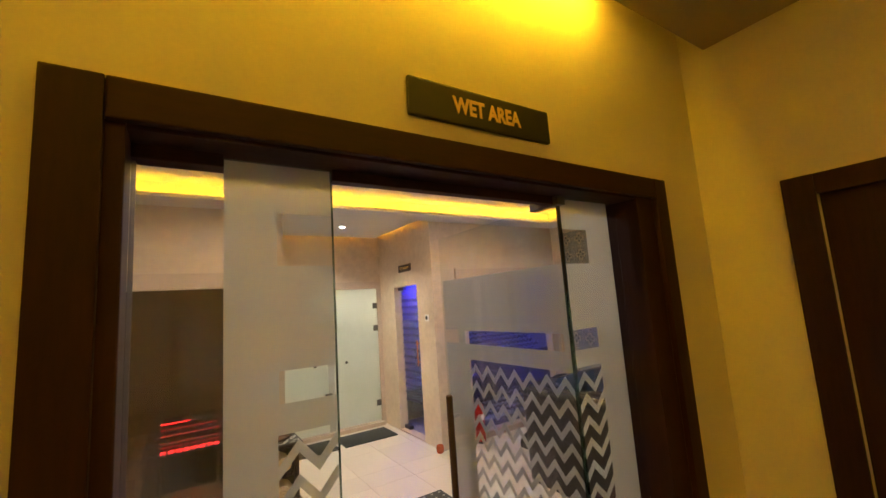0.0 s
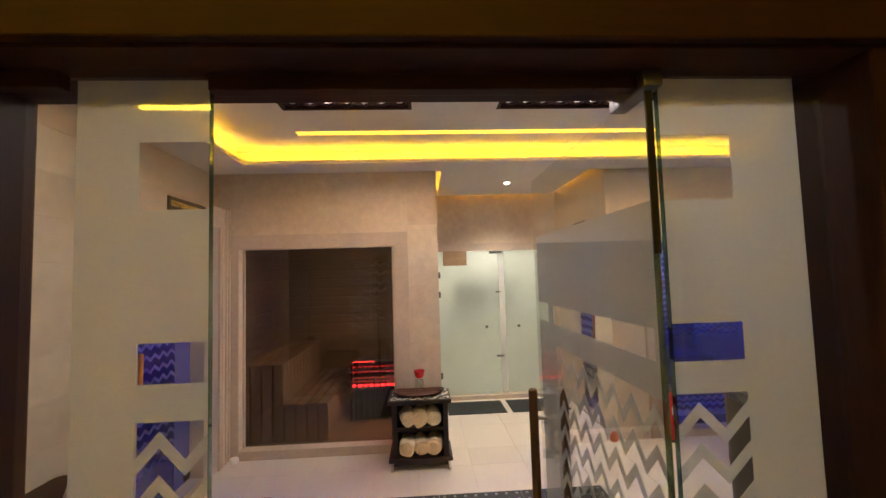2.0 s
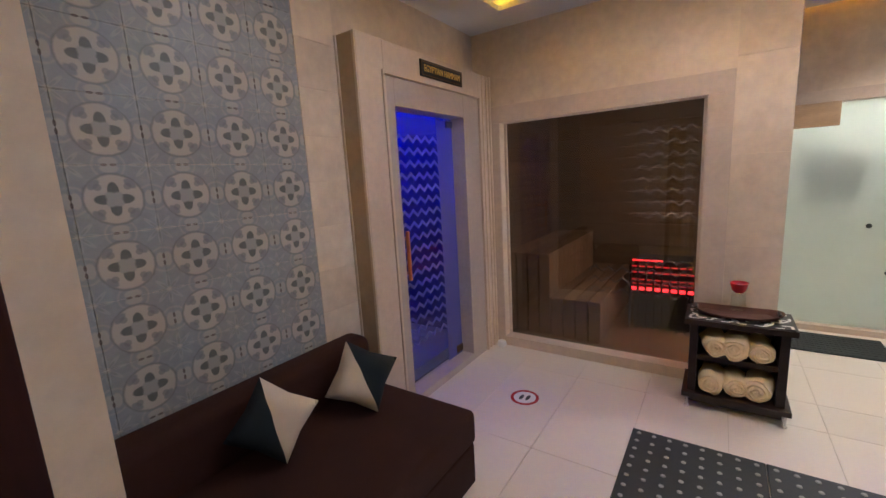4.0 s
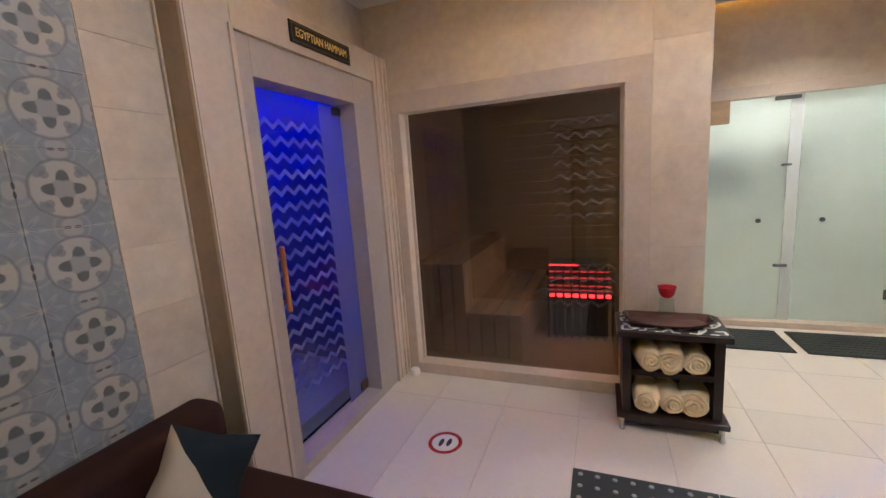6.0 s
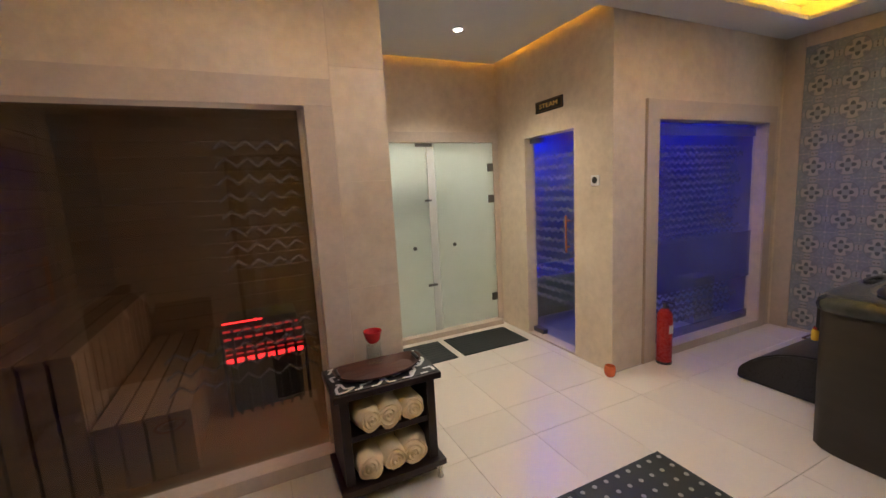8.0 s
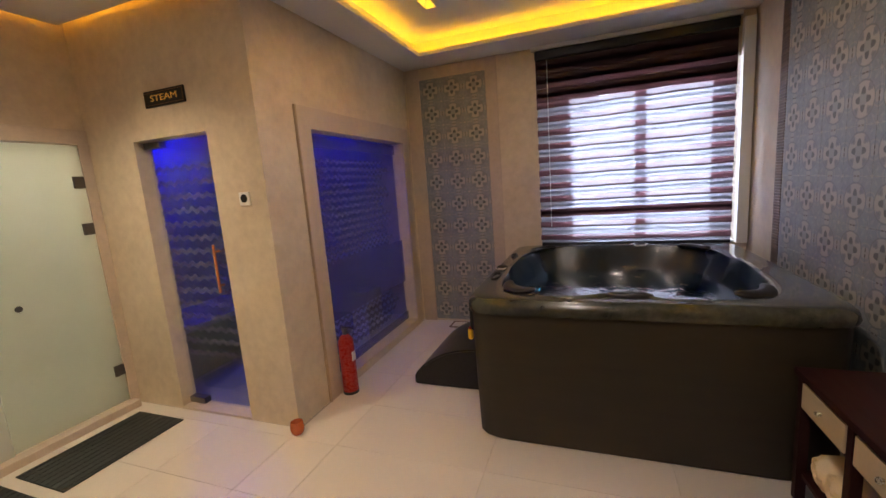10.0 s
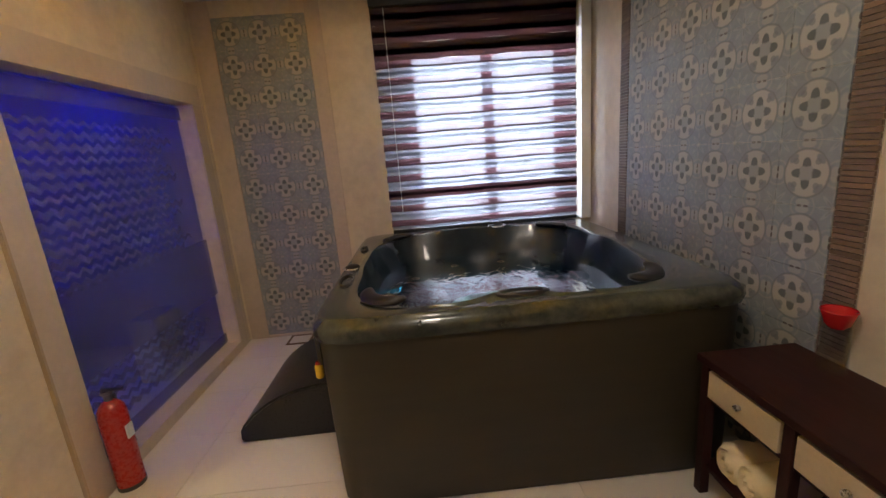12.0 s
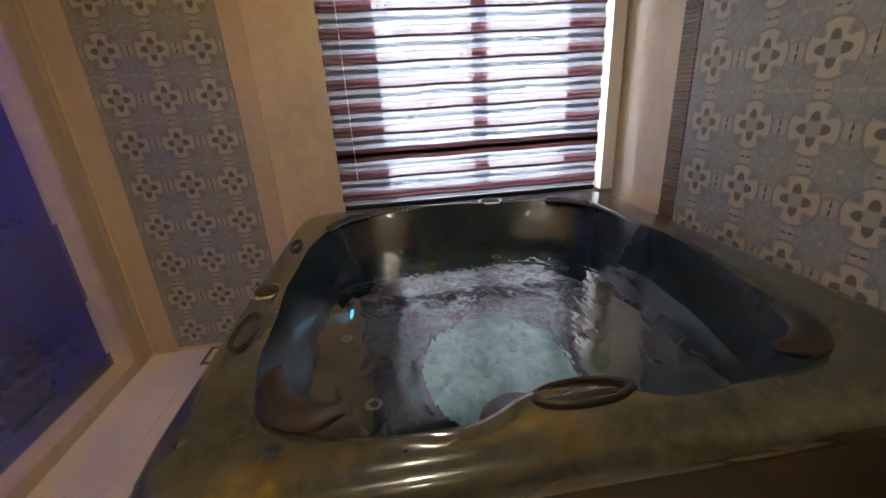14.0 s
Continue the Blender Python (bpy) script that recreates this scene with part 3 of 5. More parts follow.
part("lining", box(DOOR_X0 + 0.035, 0.925, 0.0, 0.215, DOOR_TOP - 0.012, DOOR_TOP, 0.003), DARK_WOOD_H, fr)
part("head_rail", box(-0.250, 0.560, 0.085, 0.115, 2.058, DOOR_TOP - 0.013, 0.003), DARK_WOOD_H, fr)
part("head_rail", box(DOOR_X0 + 0.036, -0.492, 0.070, 0.094, 2.058, DOOR_TOP - 0.013, 0.003), DARK_WOOD_H, fr)
part("inner_casing", box(DOOR_X1, DOOR_X1 + 0.09, 0.309, 0.325, 0, 2.19, 0.004), DARK_WOOD, fr)
part("reveal_board", box(DOOR_X1, DOOR_X1 + 0.05, 0.217, 0.309, 0, 2.19), DARK_WOOD, fr)


def film_panel(parent, plane, c, u0, u1, outer, cuts, chevron, z_low=0.02, z_high=2.05):
    """Frosted film on a pane. plane 'y': the pane lies at y=c and u is x; 'x': at x=c and u is y.
    cuts: clear windows (u0, u1, z0, z1); chevron: (u0, u1, top) of a clear field crossed by zigzag film."""
    def slab(bm, a, b, p, q):
        if plane == "y":
            box(a, b, c, c + 0.0015, p, q, bm=bm)
        else:
            box(c, c + 0.0015, a, b, p, q, bm=bm)
    bm = bmesh.new()
    levels = sorted({z_low, z_high, chevron[2], *[v for k in cuts for v in k[2:]]})
    for p, q in zip(levels, levels[1:]):
        mid = (p + q) / 2
        holes = [(k[0], k[1]) for k in cuts if k[2] < mid < k[3]]
        if mid < chevron[2]:
            holes.append(chevron[:2])
        at = outer[0]
        for a, b in sorted(holes):
            if a > at + 0.002:
                slab(bm, at, a, p, q)
            at = max(at, b)
        if outer[1] > at + 0.002:
            slab(bm, at, outer[1], p, q)
    part("film", bm, FILM, parent, "frosted white film with clear windows")
    bm = bmesh.new()
    z = chevron[2] - 0.055
    while z > 0.10:
        along = (1, 0, 0) if plane == "y" else (0, 1, 0)
        out = (0, 1, 0) if plane == "y" else (1, 0, 0)
        base = (0, c, 0) if plane == "y" else (c, 0, 0)
        zigzag(bm, base, along, (0, 0, 1), out, chevron[0], chevron[1], z, 0.085, 0.05, 0.028)
        z -= 0.074
    part("zigzag_film", bm, FILM, parent, "frosted zigzag stripes")


GY = 0.10
left = thing("glass_sidelight", -0.455, GY, 0, "fixed glass sidelight with frosted film and clear cut-outs", "glass panel", "entrance sidelights")
pane = part("pane", box(-0.655, -0.250, GY - 0.005, GY + 0.005, 0.01, 2.086), GLASS, left)
pane.visible_shadow = False
part("edge", box(-0.2505, -0.2490, GY - 0.006, GY + 0.006, 0.01, 2.086), GLASS_EDGE, left, "green polished glass edge")
film_panel(left, "y", GY + 0.006, 0, 0, (-0.49, -0.251), [(-0.38, -0.251, 1.845, 1.97), (-0.38, -0.251, 1.535, 1.607)], (-0.383, -0.251, 1.47), z_high=2.086)
right = thing("glass_sidelight", 0.79, GY, 0, "fixed glass sidelight with frosted film and zigzag stripes", "glass panel", "entrance sidelights")
pane = part("pane", box(0.592, 0.925, GY - 0.005, GY + 0.005, 0.01, 2.086), GLASS, right)
pane.visible_shadow = False
part("edge", box(0.5905, 0.5920, GY - 0.006, GY + 0.006, 0.01, 2.086), GLASS_EDGE, right, "green polished glass edge")
film_panel(right, "y", GY + 0.006, 0, 0, (0.594, 0.880), [(0.594, 0.740, 1.845, 1.973), (0.594, 0.740, 1.535, 1.607)], (0.594, 0.740, 1.475), z_high=2.086)

LX = 0.565
leaf = thing("glass_door", LX, 0.50, 0, "open glass door leaf with frosted film, zigzag stripes and steel pull", "door")
pane = part("pane", box(LX - 0.005, LX + 0.005, 0.085, 0.885, 0.012, 2.062), GLASS, leaf)
pane.visible_shadow = False
part("edge", box(LX - 0.006, LX + 0.006, 0.0835, 0.0850, 0.012, 2.055), GLASS_EDGE, leaf, "green polished glass edge")
film_panel(leaf, "x", LX + 0.006, 0, 0, (0.086, 0.884), [(0.086, 0.884, 1.845, 2.056), (0.12, 0.72, 1.535, 1.597), (0.775, 0.884, 1.535, 1.60)], (0.09, 0.70, 1.465), z_high=2.056)
part("edge_seal", box(LX - 0.007, LX + 0.007, 0.0790, 0.0834, 1.74, 2.050, 0.001), BLACK, leaf, "black rubber strip down the glass edge")
part("pivot", box(LX - 0.018, LX + 0.018, 0.060, 0.20, 2.052, 2.084, 0.003), DARK_METAL, leaf, "dark metal pivot fitting")
part("pivot", box(LX - 0.018, LX + 0.018, 0.070, 0.21, 0.006, 0.045, 0.003), DARK_METAL, leaf, "dark metal pivot fitting")
for side in (-1, 1):
    h = part("pull_handle", rod((LX + side * 0.055, 0.80, 0.72), (LX + side * 0.055, 0.80, 1.30), 0.016), BRONZE, leaf, "long dark bronze pull bar", True)
    for z in (0.82, 1.20):
        part("standoff", rod((LX + side * 0.006, 0.80, z), (LX + side * 0.05, 0.80, z), 0.009), CHROME, h, "", True)

sign = thing("wet_area_sign", 0.19, -0.012, 2.285, "black sign board with gold WET AREA lettering on an amber wall", "sign")
bm = box(-0.073, 0.453, -0.016, 0.0, 2.229, 2.339, 0.006)
part("board", bm, SIGN_BOARD, sign)
text_part("lettering", "WET AREA", 0.066, pose(0.194, -0.0168, 2.2815, 90, 0, 0), GOLD, sign, 0.256, 0.0022)

cd = thing("corridor_door", 1.45, -0.80, 0, "dark mahogany corridor door, closed", "door")
part("leaf", box(1.475, 1.515, -1.1995, -0.4005, 0.001, 2.0595, 0.001), DARK_WOOD, cd)
part("casing", box(1.432, 1.45, -0.40, -0.30, 0, 2.125, 0.004), DARK_WOOD, cd)
part("casing", box(1.432, 1.45, -1.30, -1.20, 0, 2.125, 0.004), DARK_WOOD, cd)
part("head_casing", box(1.433, 1.45, -1.20, -0.40, 2.045, 2.124, 0.004), DARK_WOOD, cd)
part("handle", rod((1.44, -1.10, 1.0), (1.44, -0.98, 1.0), 0.010), CHROME, cd, "steel lever handle", True)


# ---------------------------------------------------------------- rosette tile panels
def tile_panel(name, m, cols, rows, label, T=0.2485):
    """A field of square printed tiles on a grout bed. m: pose of the lower left tile's centre; its x runs along the wall, y points into the wall."""
    bed = box(-T / 2, T * (cols - 0.5), -0.003, 0.001, -T / 2, T * (rows - 0.5))
    bmesh.ops.transform(bed, matrix=m, verts=bed.verts)
    ob = structure(name, bed, GROUT, label, "tile panel")
    for i in range(cols):
        for j in range(rows):
            piece("tile", TILE_MESH, ob, m @ pose(i * T, 0, j * T) @ Matrix.Diagonal((T / 0.2485, 1, T / 0.2485, 1)))
    return ob


bm = box(-0.1235, 0.1235, -0.010, -0.003, -0.1235, 0.1235, 0.0008)
TILE_MESH = mesh_of("tile", bm, ROSETTE)
# beside the window, behind the tub, behind the sofa
tile_panel("tile_panel_east", pose(XE, 3.158, 0.146, 0, 0, -90), 3, 11, "tall strip of grey and cream rosette tiles beside the window", 0.238)
for y0, y1 in ((3.279, 3.430), (2.445, 2.561)):
    structure("tile_border", box(XE - 0.012, XE - 0.0005, y0, y1, 0, CEIL - 0.001, 0.002), TRIM, "upright tan stone band beside the rosette tiles", "trim")
tile_panel("tile_panel_south", pose(3.476, YS, 0.075, 0, 0, 180), 6, 11, "large panel of grey and cream rosette tiles behind the hot tub")
tile_panel("tile_panel_west", pose(XW, 0.46, 0.075, 0, 0, 90), 5, 11, "panel of blue-grey and cream rosette tiles behind the sofa")
# mosaic bands on both sides of the panel behind the tub
stick = mesh_of("mosaic_stick", box(-0.055, 0.055, -0.010, 0.0, -0.0085, 0.0085, 0.001), MOSAIC)
for x in (3.660, 2.048):
    bed = structure("mosaic_band", box(x - 0.057, x + 0.057, YS, YS + 0.003, 0, CEIL), GROUT, "upright band of brown stick mosaic", "tile band")
    for k in range(136):
        piece("mosaic_stick", stick, bed, pose(x, YS + 0.002, 0.012 + k * 0.0202, 0, 0, 180))


# ---------------------------------------------------------------- sauna
sa = thing("sauna_window", -0.9, YN, 0, "smoked glass sauna window in a tan stone surround with zigzag film", "window")
x0, x1, zb, zt = SAUNA
part("head", box(x0 - 0.09, x1 + 0.145, YN - 0.016, YN, zt, zt + 0.139, 0.003), TRIM, sa)
part("jamb", box(x1, x1 + 0.145, YN - 0.015, YN, 0.0, zt, 0.003), TRIM, sa)
part("jamb", box(x0 - 0.088, x0, YN - 0.015, YN, 0.0, zt, 0.003), TRIM, sa)
part("sill", box(x0, x1, YN - 0.018, YN + 0.14, 0.0, zb, 0.003), TRIM, sa)
p1 = part("pane", box(x0 + 0.002, x1 - 0.002, YN + 0.10, YN + 0.110, zb, zt - 0.002), GLASS_SMOKE, sa)
p1.visible_shadow = False
for x in (x0, x1 - 0.022):
    part("glazing_bead", box(x, x + 0.022, YN + 0.075, YN + 0.098, zb, zt, 0.002), TRIM, sa)
bm = bmesh.new()
for k in range(15):
    z = 0.60 + k * 0.088
    wide = 0.74 if k < 3 else 0.40
    if 4 <= k < 7:
        continue
    zigzag(bm, (0, YN + 0.097, 0), (1, 0, 0), (0, 0, 1), (0, 1, 0), x1 - 0.04 - wide, x1 - 0.04, z, 0.105, 0.042, 0.018)
part("zigzag_film", bm, FILM_FAINT, sa, "thin frosted zigzag lines")

plank = mesh_of("plank", box(-1.0, 1.0, -0.008, 0.008, -0.058, 0.058, 0.006), SAUNA_WOOD)
SY = 5.45
back = structure("wall_sauna_back", box(XW, AX0 - 0.14, SY, SY + 0.1, 0, 2.4), SAUNA_WOOD, "pine boards at the back of the sauna", "wall")
for k in range(17):
    piece("plank", plank, back, pose(-0.85, SY - 0.008, 0.07 + k * 0.13))
side = structure("wall_sauna_side", boxes((XW, XW + 0.08, YN + 0.14, SY, 0, 2.4)), SAUNA_WOOD, "pine boards on the side of the sauna", "wall")
for k in range(17):
    piece("plank", plank, side, pose(XW + 0.088, 4.52, 0.07 + k * 0.13, 0, 0, 90))
structure("ceiling_sauna", box(XW, AX0, YN + 0.14, SY + 0.1, 2.3, 2.4), SAUNA_WOOD, "pine board ceiling of the sauna", "ceiling")
structure("floor_sauna", box(XW, AX0 - 0.14, YN + 0.14, SY, -0.1, 0.02), SAUNA_WOOD, "dark wooden floor of the sauna", "floor")


def bench(x0, x1, y0, y1, top, label):
    ob = thing("sauna_bench", (x0 + x1) / 2, (y0 + y1) / 2, 0.02, label, "bench", "sauna benches")
    n = max(2, int((x1 - x0) / 0.095))
    for k in range(n):
        a = x0 + (x1 - x0) * k / n
        part("seat_slat", box(a + 0.006, a + (x1 - x0) / n - 0.006, y0, y1, top - 0.028, top, 0.004), BENCH_WOOD, ob)
        part("front_slat", box(a + 0.008, a + (x1 - x0) / n - 0.008, y0 + 0.02, y0 + 0.042, 0.02, top - 0.03, 0.004), BENCH_WOOD, ob)
    m = max(3, int((y1 - y0) / 0.12))
    for k in range(m):
        a = y0 + 0.05 + (y1 - y0 - 0.05) * k / m
        part("side_slat", box(x1 - 0.03, x1 - 0.01, a + 0.008, a + (y1 - y0) / m - 0.012, 0.02, top - 0.03, 0.004), BENCH_WOOD, ob)


bench(-1.80, -1.34, 3.76, 5.40, 0.82, "high slatted pine sauna bench along the wall")
bench(-1.33, -0.87, 3.74, 5.40, 0.41, "low slatted pine sauna bench")
he = thing("sauna_heater", -0.46, 4.4, 0.02, "sauna heater glowing red behind a slatted wooden guard", "heater")
part("body", box(-0.70, -0.22, 4.36, 4.66, 0.02, 0.70, 0.01), BLACK, he)
for z, h, far, glow in ((0.40, 0.030, -0.20, LED_RED), (0.50, 0.010, -0.20, LED_RED_DIM), (0.46, 0.008, -0.20, LED_RED_DIM), (0.57, 0.014, -0.20, LED_RED_DIM), (0.63, 0.012, -0.22, LED_RED_DIM), (0.69, 0.010, -0.46, LED_RED)):
    part("glow_bar", box(-0.72, far, 4.335, 4.35, z, z + h, 0.002), glow, he, "glowing red bar")
part("hot_spot", spun([(0.004, -0.012), (0.014, 0.0), (0.004, 0.012)], (-0.50, 4.33, 0.70)), LED_RED, he, "small bright red pilot light")
for k in range(9):
    a = -0.74 + k * 0.068
    part("guard_slat", box(a, a + 0.02, 4.30, 4.325, 0.02, 0.66, 0.003), ESPRESSO, he)
# added lamp, out of view behind the wall, that brightens the sauna
la = thing("sauna_lamp", 0.05, 3.7, 1.2, "unseen warm lamp added in the sauna corner to light the benches", "lamp")
part("shade", box(0.00, 0.12, 3.60, 3.72, 1.12, 1.30, 0.01), FILL_SAUNA, la)

# ---------------------------------------------------------------- hammam portal and door
PX = -1.745
Y0, Y1, PT = 1.87, YN - 0.003, 2.40
po = thing("hammam_portal", PX, 2.65, 0, "tan stone portal standing proud of the wall round the hammam door", "portal")
D0, D1, DT = 2.087, 3.240, 2.208
part("pier", box(XW, PX, Y0, D0, 0.0, PT, 0.003), TRIM, po)
part("pier", box(XW, PX, D1, Y1, 0.0, PT, 0.003), TRIM, po)
part("lintel", box(XW, PX, D0, D1, DT, PT, 0.003), TRIM, po)
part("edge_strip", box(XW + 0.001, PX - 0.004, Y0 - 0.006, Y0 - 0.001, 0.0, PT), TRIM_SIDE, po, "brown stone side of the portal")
part("moulding", box(PX, PX + 0.012, D0 - 0.022, D0, 0.0, DT + 0.02, 0.003), TRIM, po)
part("moulding", box(PX, PX + 0.012, D1, D1 + 0.022, 0.0, DT + 0.02, 0.003), TRIM, po)
part("moulding", box(PX, PX + 0.012, D0, D1, DT, DT + 0.02, 0.003), TRIM, po)
for y, out in ((D1 + 0.060, 0.010), (D1 + 0.125, 0.014), (Y1 - 0.024, 0.020)):
    part("moulding", box(PX, PX + out, y, y + 0.018, 0.0, PT - 0.002, 0.004), STONE, po, "thin pale upright moulding")
part("edge_bead", box(PX - 0.016, PX + 0.004, Y0 - 0.014, Y0 - 0.0062, 0.0, PT, 0.003), STONE, po, "pale bead along the portal's edge")
part("edge_bead", box(XW + 0.001, XW + 0.018, Y0 - 0.016, Y0 - 0.0062, 0.0, PT, 0.003), STONE, po, "pale bead along the portal's edge")

hd = thing("hammam_door", PX - 0.1, 2.6, 0, "glass hammam door lit deep blue from inside with frosted zigzag film", "door")
G0, G1, GT = 2.178, 3.003, 2.035
HX = PX - 0.10
part("frame", box(HX - 0.05, PX - 0.006, D0, G0, 0, DT, 0.003), FRAME_GREY, hd)
part("frame", box(HX - 0.05, PX - 0.006, G1, D1, 0, DT, 0.003), FRAME_GREY, hd)
part("frame", box(HX - 0.05, PX - 0.006, G0, G1, GT, DT, 0.003), FRAME_GREY, hd)
part("threshold", box(HX - 0.05, PX - 0.006, G0, G1, 0, 0.06, 0.003), FRAME_GREY, hd)
gx = HX - 0.03
p2 = part("pane", box(gx - 0.005, gx + 0.005, G0, G1, 0.06, GT), GLASS, hd)
p2.visible_shadow = False
bm = bmesh.new()
for k in range(18):
    z = 1.86 - k * 0.087
    zigzag(bm, (gx + 0.006, 0, 0), (0, 1, 0), (0, 0, 1), (1, 0, 0), G0 + 0.01, G1 - 0.22, z, 0.096, 0.036, 0.027)
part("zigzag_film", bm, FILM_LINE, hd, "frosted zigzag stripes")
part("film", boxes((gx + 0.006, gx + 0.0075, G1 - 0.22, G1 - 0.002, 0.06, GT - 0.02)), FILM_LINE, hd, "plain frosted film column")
hb = part("pull_handle", rod((PX - 0.02, G0 + 0.05, 0.90), (PX - 0.02, G0 + 0.05, 1.24), 0.014), COPPER, hd, "orange copper pull bar", True)
for z in (0.95, 1.19):
    part("standoff", rod((gx + 0.005, G0 + 0.05, z), (PX - 0.03, G0 + 0.05, z), 0.008), COPPER, hb, "", True)
part("hinge", box(gx - 0.014, gx + 0.018, G1 - 0.09, G1 - 0.005, GT - 0.07, GT - 0.02, 0.003), DARK_METAL, hd)
part("hinge", box(gx - 0.014, gx + 0.018, G1 - 0.09, G1 - 0.005, 0.08, 0.14, 0.003), BRONZE, hd)


def framed_sign(words, m, w, h, label, tw, th):
    """A dark board with a thin gold border and gold lettering. m: its centre; x along the board, z up, front towards -y."""
    ob = thing(words.lower().replace(" ", "_") + "_sign", *m.translation, label, "sign")
    b = box(-w / 2, w / 2, -0.010, 0.0, -h / 2, h / 2, 0.003)
    bmesh.ops.transform(b, matrix=m, verts=b.verts)
    part("board", b, SIGN_BOARD, ob)
    i, t = 0.010, 0.004
    b = boxes((-w / 2 + i, w / 2 - i, -0.0125, -0.0101, h / 2 - i - t, h / 2 - i), (-w / 2 + i, w / 2 - i, -0.0125, -0.0101, -h / 2 + i, -h / 2 + i + t), (-w / 2 + i, -w / 2 + i + t, -0.0125, -0.0101, -h / 2 + i + t, h / 2 - i - t), (w / 2 - i - t, w / 2 - i, -0.0125, -0.0101, -h / 2 + i + t, h / 2 - i - t))
    bmesh.ops.transform(b, matrix=m, verts=b.verts)
    part("border", b, BRONZE, ob, "thin dull gold border")
    text_part("lettering", words, th, m @ pose(0, -0.0115, 0, 90, 0, 0), GOLD, ob, tw)


framed_sign("EGYPTIAN HAMMAM", pose(PX + 0.001, 2.715, 2.309, 0, 0, 90), 0.53, 0.108, "black sign board with gold EGYPTIAN HAMMAM lettering", 0.45, 0.062)
framed_sign("STEAM", pose(AX1 - 0.001, 4.172, 2.248, 0, 0, -90), 0.365, 0.102, "black sign board with gold STEAM lettering over the steam door", 0.24, 0.055)


def blue_room(name, x0, x1, y0, y1, top, lamp, bench_box, label, axis="Z"):
    """A small tiled room behind glass, lit blue."""
    far = (x0 - 0.08, x0, y0, y1, 0, top) if axis == "Z" else (x1, x1 + 0.08, y0, y1, 0, top)
    sides = [far, (x0 - 0.08, x1 + 0.08, y1, y1 + 0.08, 0, top)]
    if axis == "Z":
        sides.append((x0 - 0.08, x1, y0 - 0.08, y0, 0, top))
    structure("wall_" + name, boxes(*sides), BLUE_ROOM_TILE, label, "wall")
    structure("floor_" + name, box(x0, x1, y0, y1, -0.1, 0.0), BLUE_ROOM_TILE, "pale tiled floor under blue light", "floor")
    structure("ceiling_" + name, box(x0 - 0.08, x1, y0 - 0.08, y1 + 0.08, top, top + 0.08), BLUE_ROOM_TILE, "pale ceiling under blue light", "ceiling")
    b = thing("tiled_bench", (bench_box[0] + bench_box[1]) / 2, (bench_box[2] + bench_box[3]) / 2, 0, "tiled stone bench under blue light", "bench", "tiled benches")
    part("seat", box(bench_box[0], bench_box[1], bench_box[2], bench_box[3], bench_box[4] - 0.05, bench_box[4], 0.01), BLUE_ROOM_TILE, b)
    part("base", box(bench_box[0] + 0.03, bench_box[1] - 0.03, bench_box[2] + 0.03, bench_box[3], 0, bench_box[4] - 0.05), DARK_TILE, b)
    li = thing("blue_lamp", *lamp, "bright round blue lamp under the ceiling", "lamp", "blue lamps")
    part("lens", spun([(0.02, -0.03), (0.045, -0.02), (0.048, 0.02), (0.02, 0.03)], lamp), LED_BLUE if axis == "Z" else LED_BLUE_DIM, li, "", True)
    part("base", spun([(0.09, 0.031), (0.09, 0.058)], lamp), WHITE, li, "", True)


blue_room("hammam", -4.0, XW - 0.2, 1.5, 3.5, 2.5, (-2.9, 2.75, 2.44), (-3.99, -3.4, 1.51, 3.49, 0.5), "pale tiled hammam wall under blue light")

# ---------------------------------------------------------------- shower alcove
sh = thing("shower_enclosure", 1.2, 5.03, 0.05, "pale green frosted glass shower doors with steel fittings", "shower")
part("sill", box(AX0, 2.02, 4.955, 5.04, 0.0, 0.055, 0.004), TRIM, sh)
part("head_trim", box(AX0, AX1 - 0.002, 5.022, 5.039, 2.03, 2.13, 0.003), TRIM, sh)
part("side_trim", box(1.995, AX1 - 0.002, 5.024, 5.039, 0.0, 2.03, 0.003), TRIM, sh)
pa = part("fixed_pane", box(AX0 + 0.01, 1.205, 5.030, 5.038, 0.056, 2.02), FROST_SHOWER, sh)
pb = part("door_pane", box(1.30, 1.99, 5.030, 5.038, 0.066, 2.02), FROST_SHOWER, sh)
part("clear_strip", box(1.210, 1.296, 5.031, 5.037, 0.056, 2.02), FILM, sh, "narrow pale strip between the panes")
for x, z in ((1.951, 1.760), (1.951, 1.424), (1.955, 0.323), (0.36, 1.70), (0.36, 1.43), (0.36, 0.32)):
    part("hinge", box(x - 0.034, x + 0.034, 5.012, 5.029, z - 0.042, z + 0.042, 0.004), DARK_METAL, sh)
part("top_clip", box(1.09, 1.27, 5.012, 5.029, 1.985, 2.018, 0.004), DARK_METAL, sh)
part("clip", box(1.165, 1.235, 5.010, 5.029, 1.438, 1.458, 0.004), DARK_METAL, sh)
part("latch", box(1.150, 1.25, 5.005, 5.029, 0.553, 0.578, 0.006), DARK_METAL, sh)
for x in (1.02, 1.47):
    part("knob", spun([(0.017, 0.0), (0.020, 0.012), (0.012, 0.028)], (x, 5.000, 0.97), axis="Y"), DARK_METAL, sh, "", True)
wb = thing("wooden_box", 0.63, 5.0, 1.93, "tan wooden block high on the shower glass", "box")
part("body", box(0.44, 0.765, 4.985, 5.029, 1.83, 2.03, 0.006), TAN_WOOD, wb)
structure("wall_shower", boxes((AX0, AX0 + 0.02, 5.16, 6.2, 0, 2.4), (2.10, 2.14, 5.16, 6.2, 0, 2.4), (AX0, 2.14, 6.2, 6.3, 0, 0.95), (AX0, 2.14, 6.2, 6.3, 1.62, 2.4)), WHITE_TILE, "white tiled shower wall behind frosted glass", "wall")
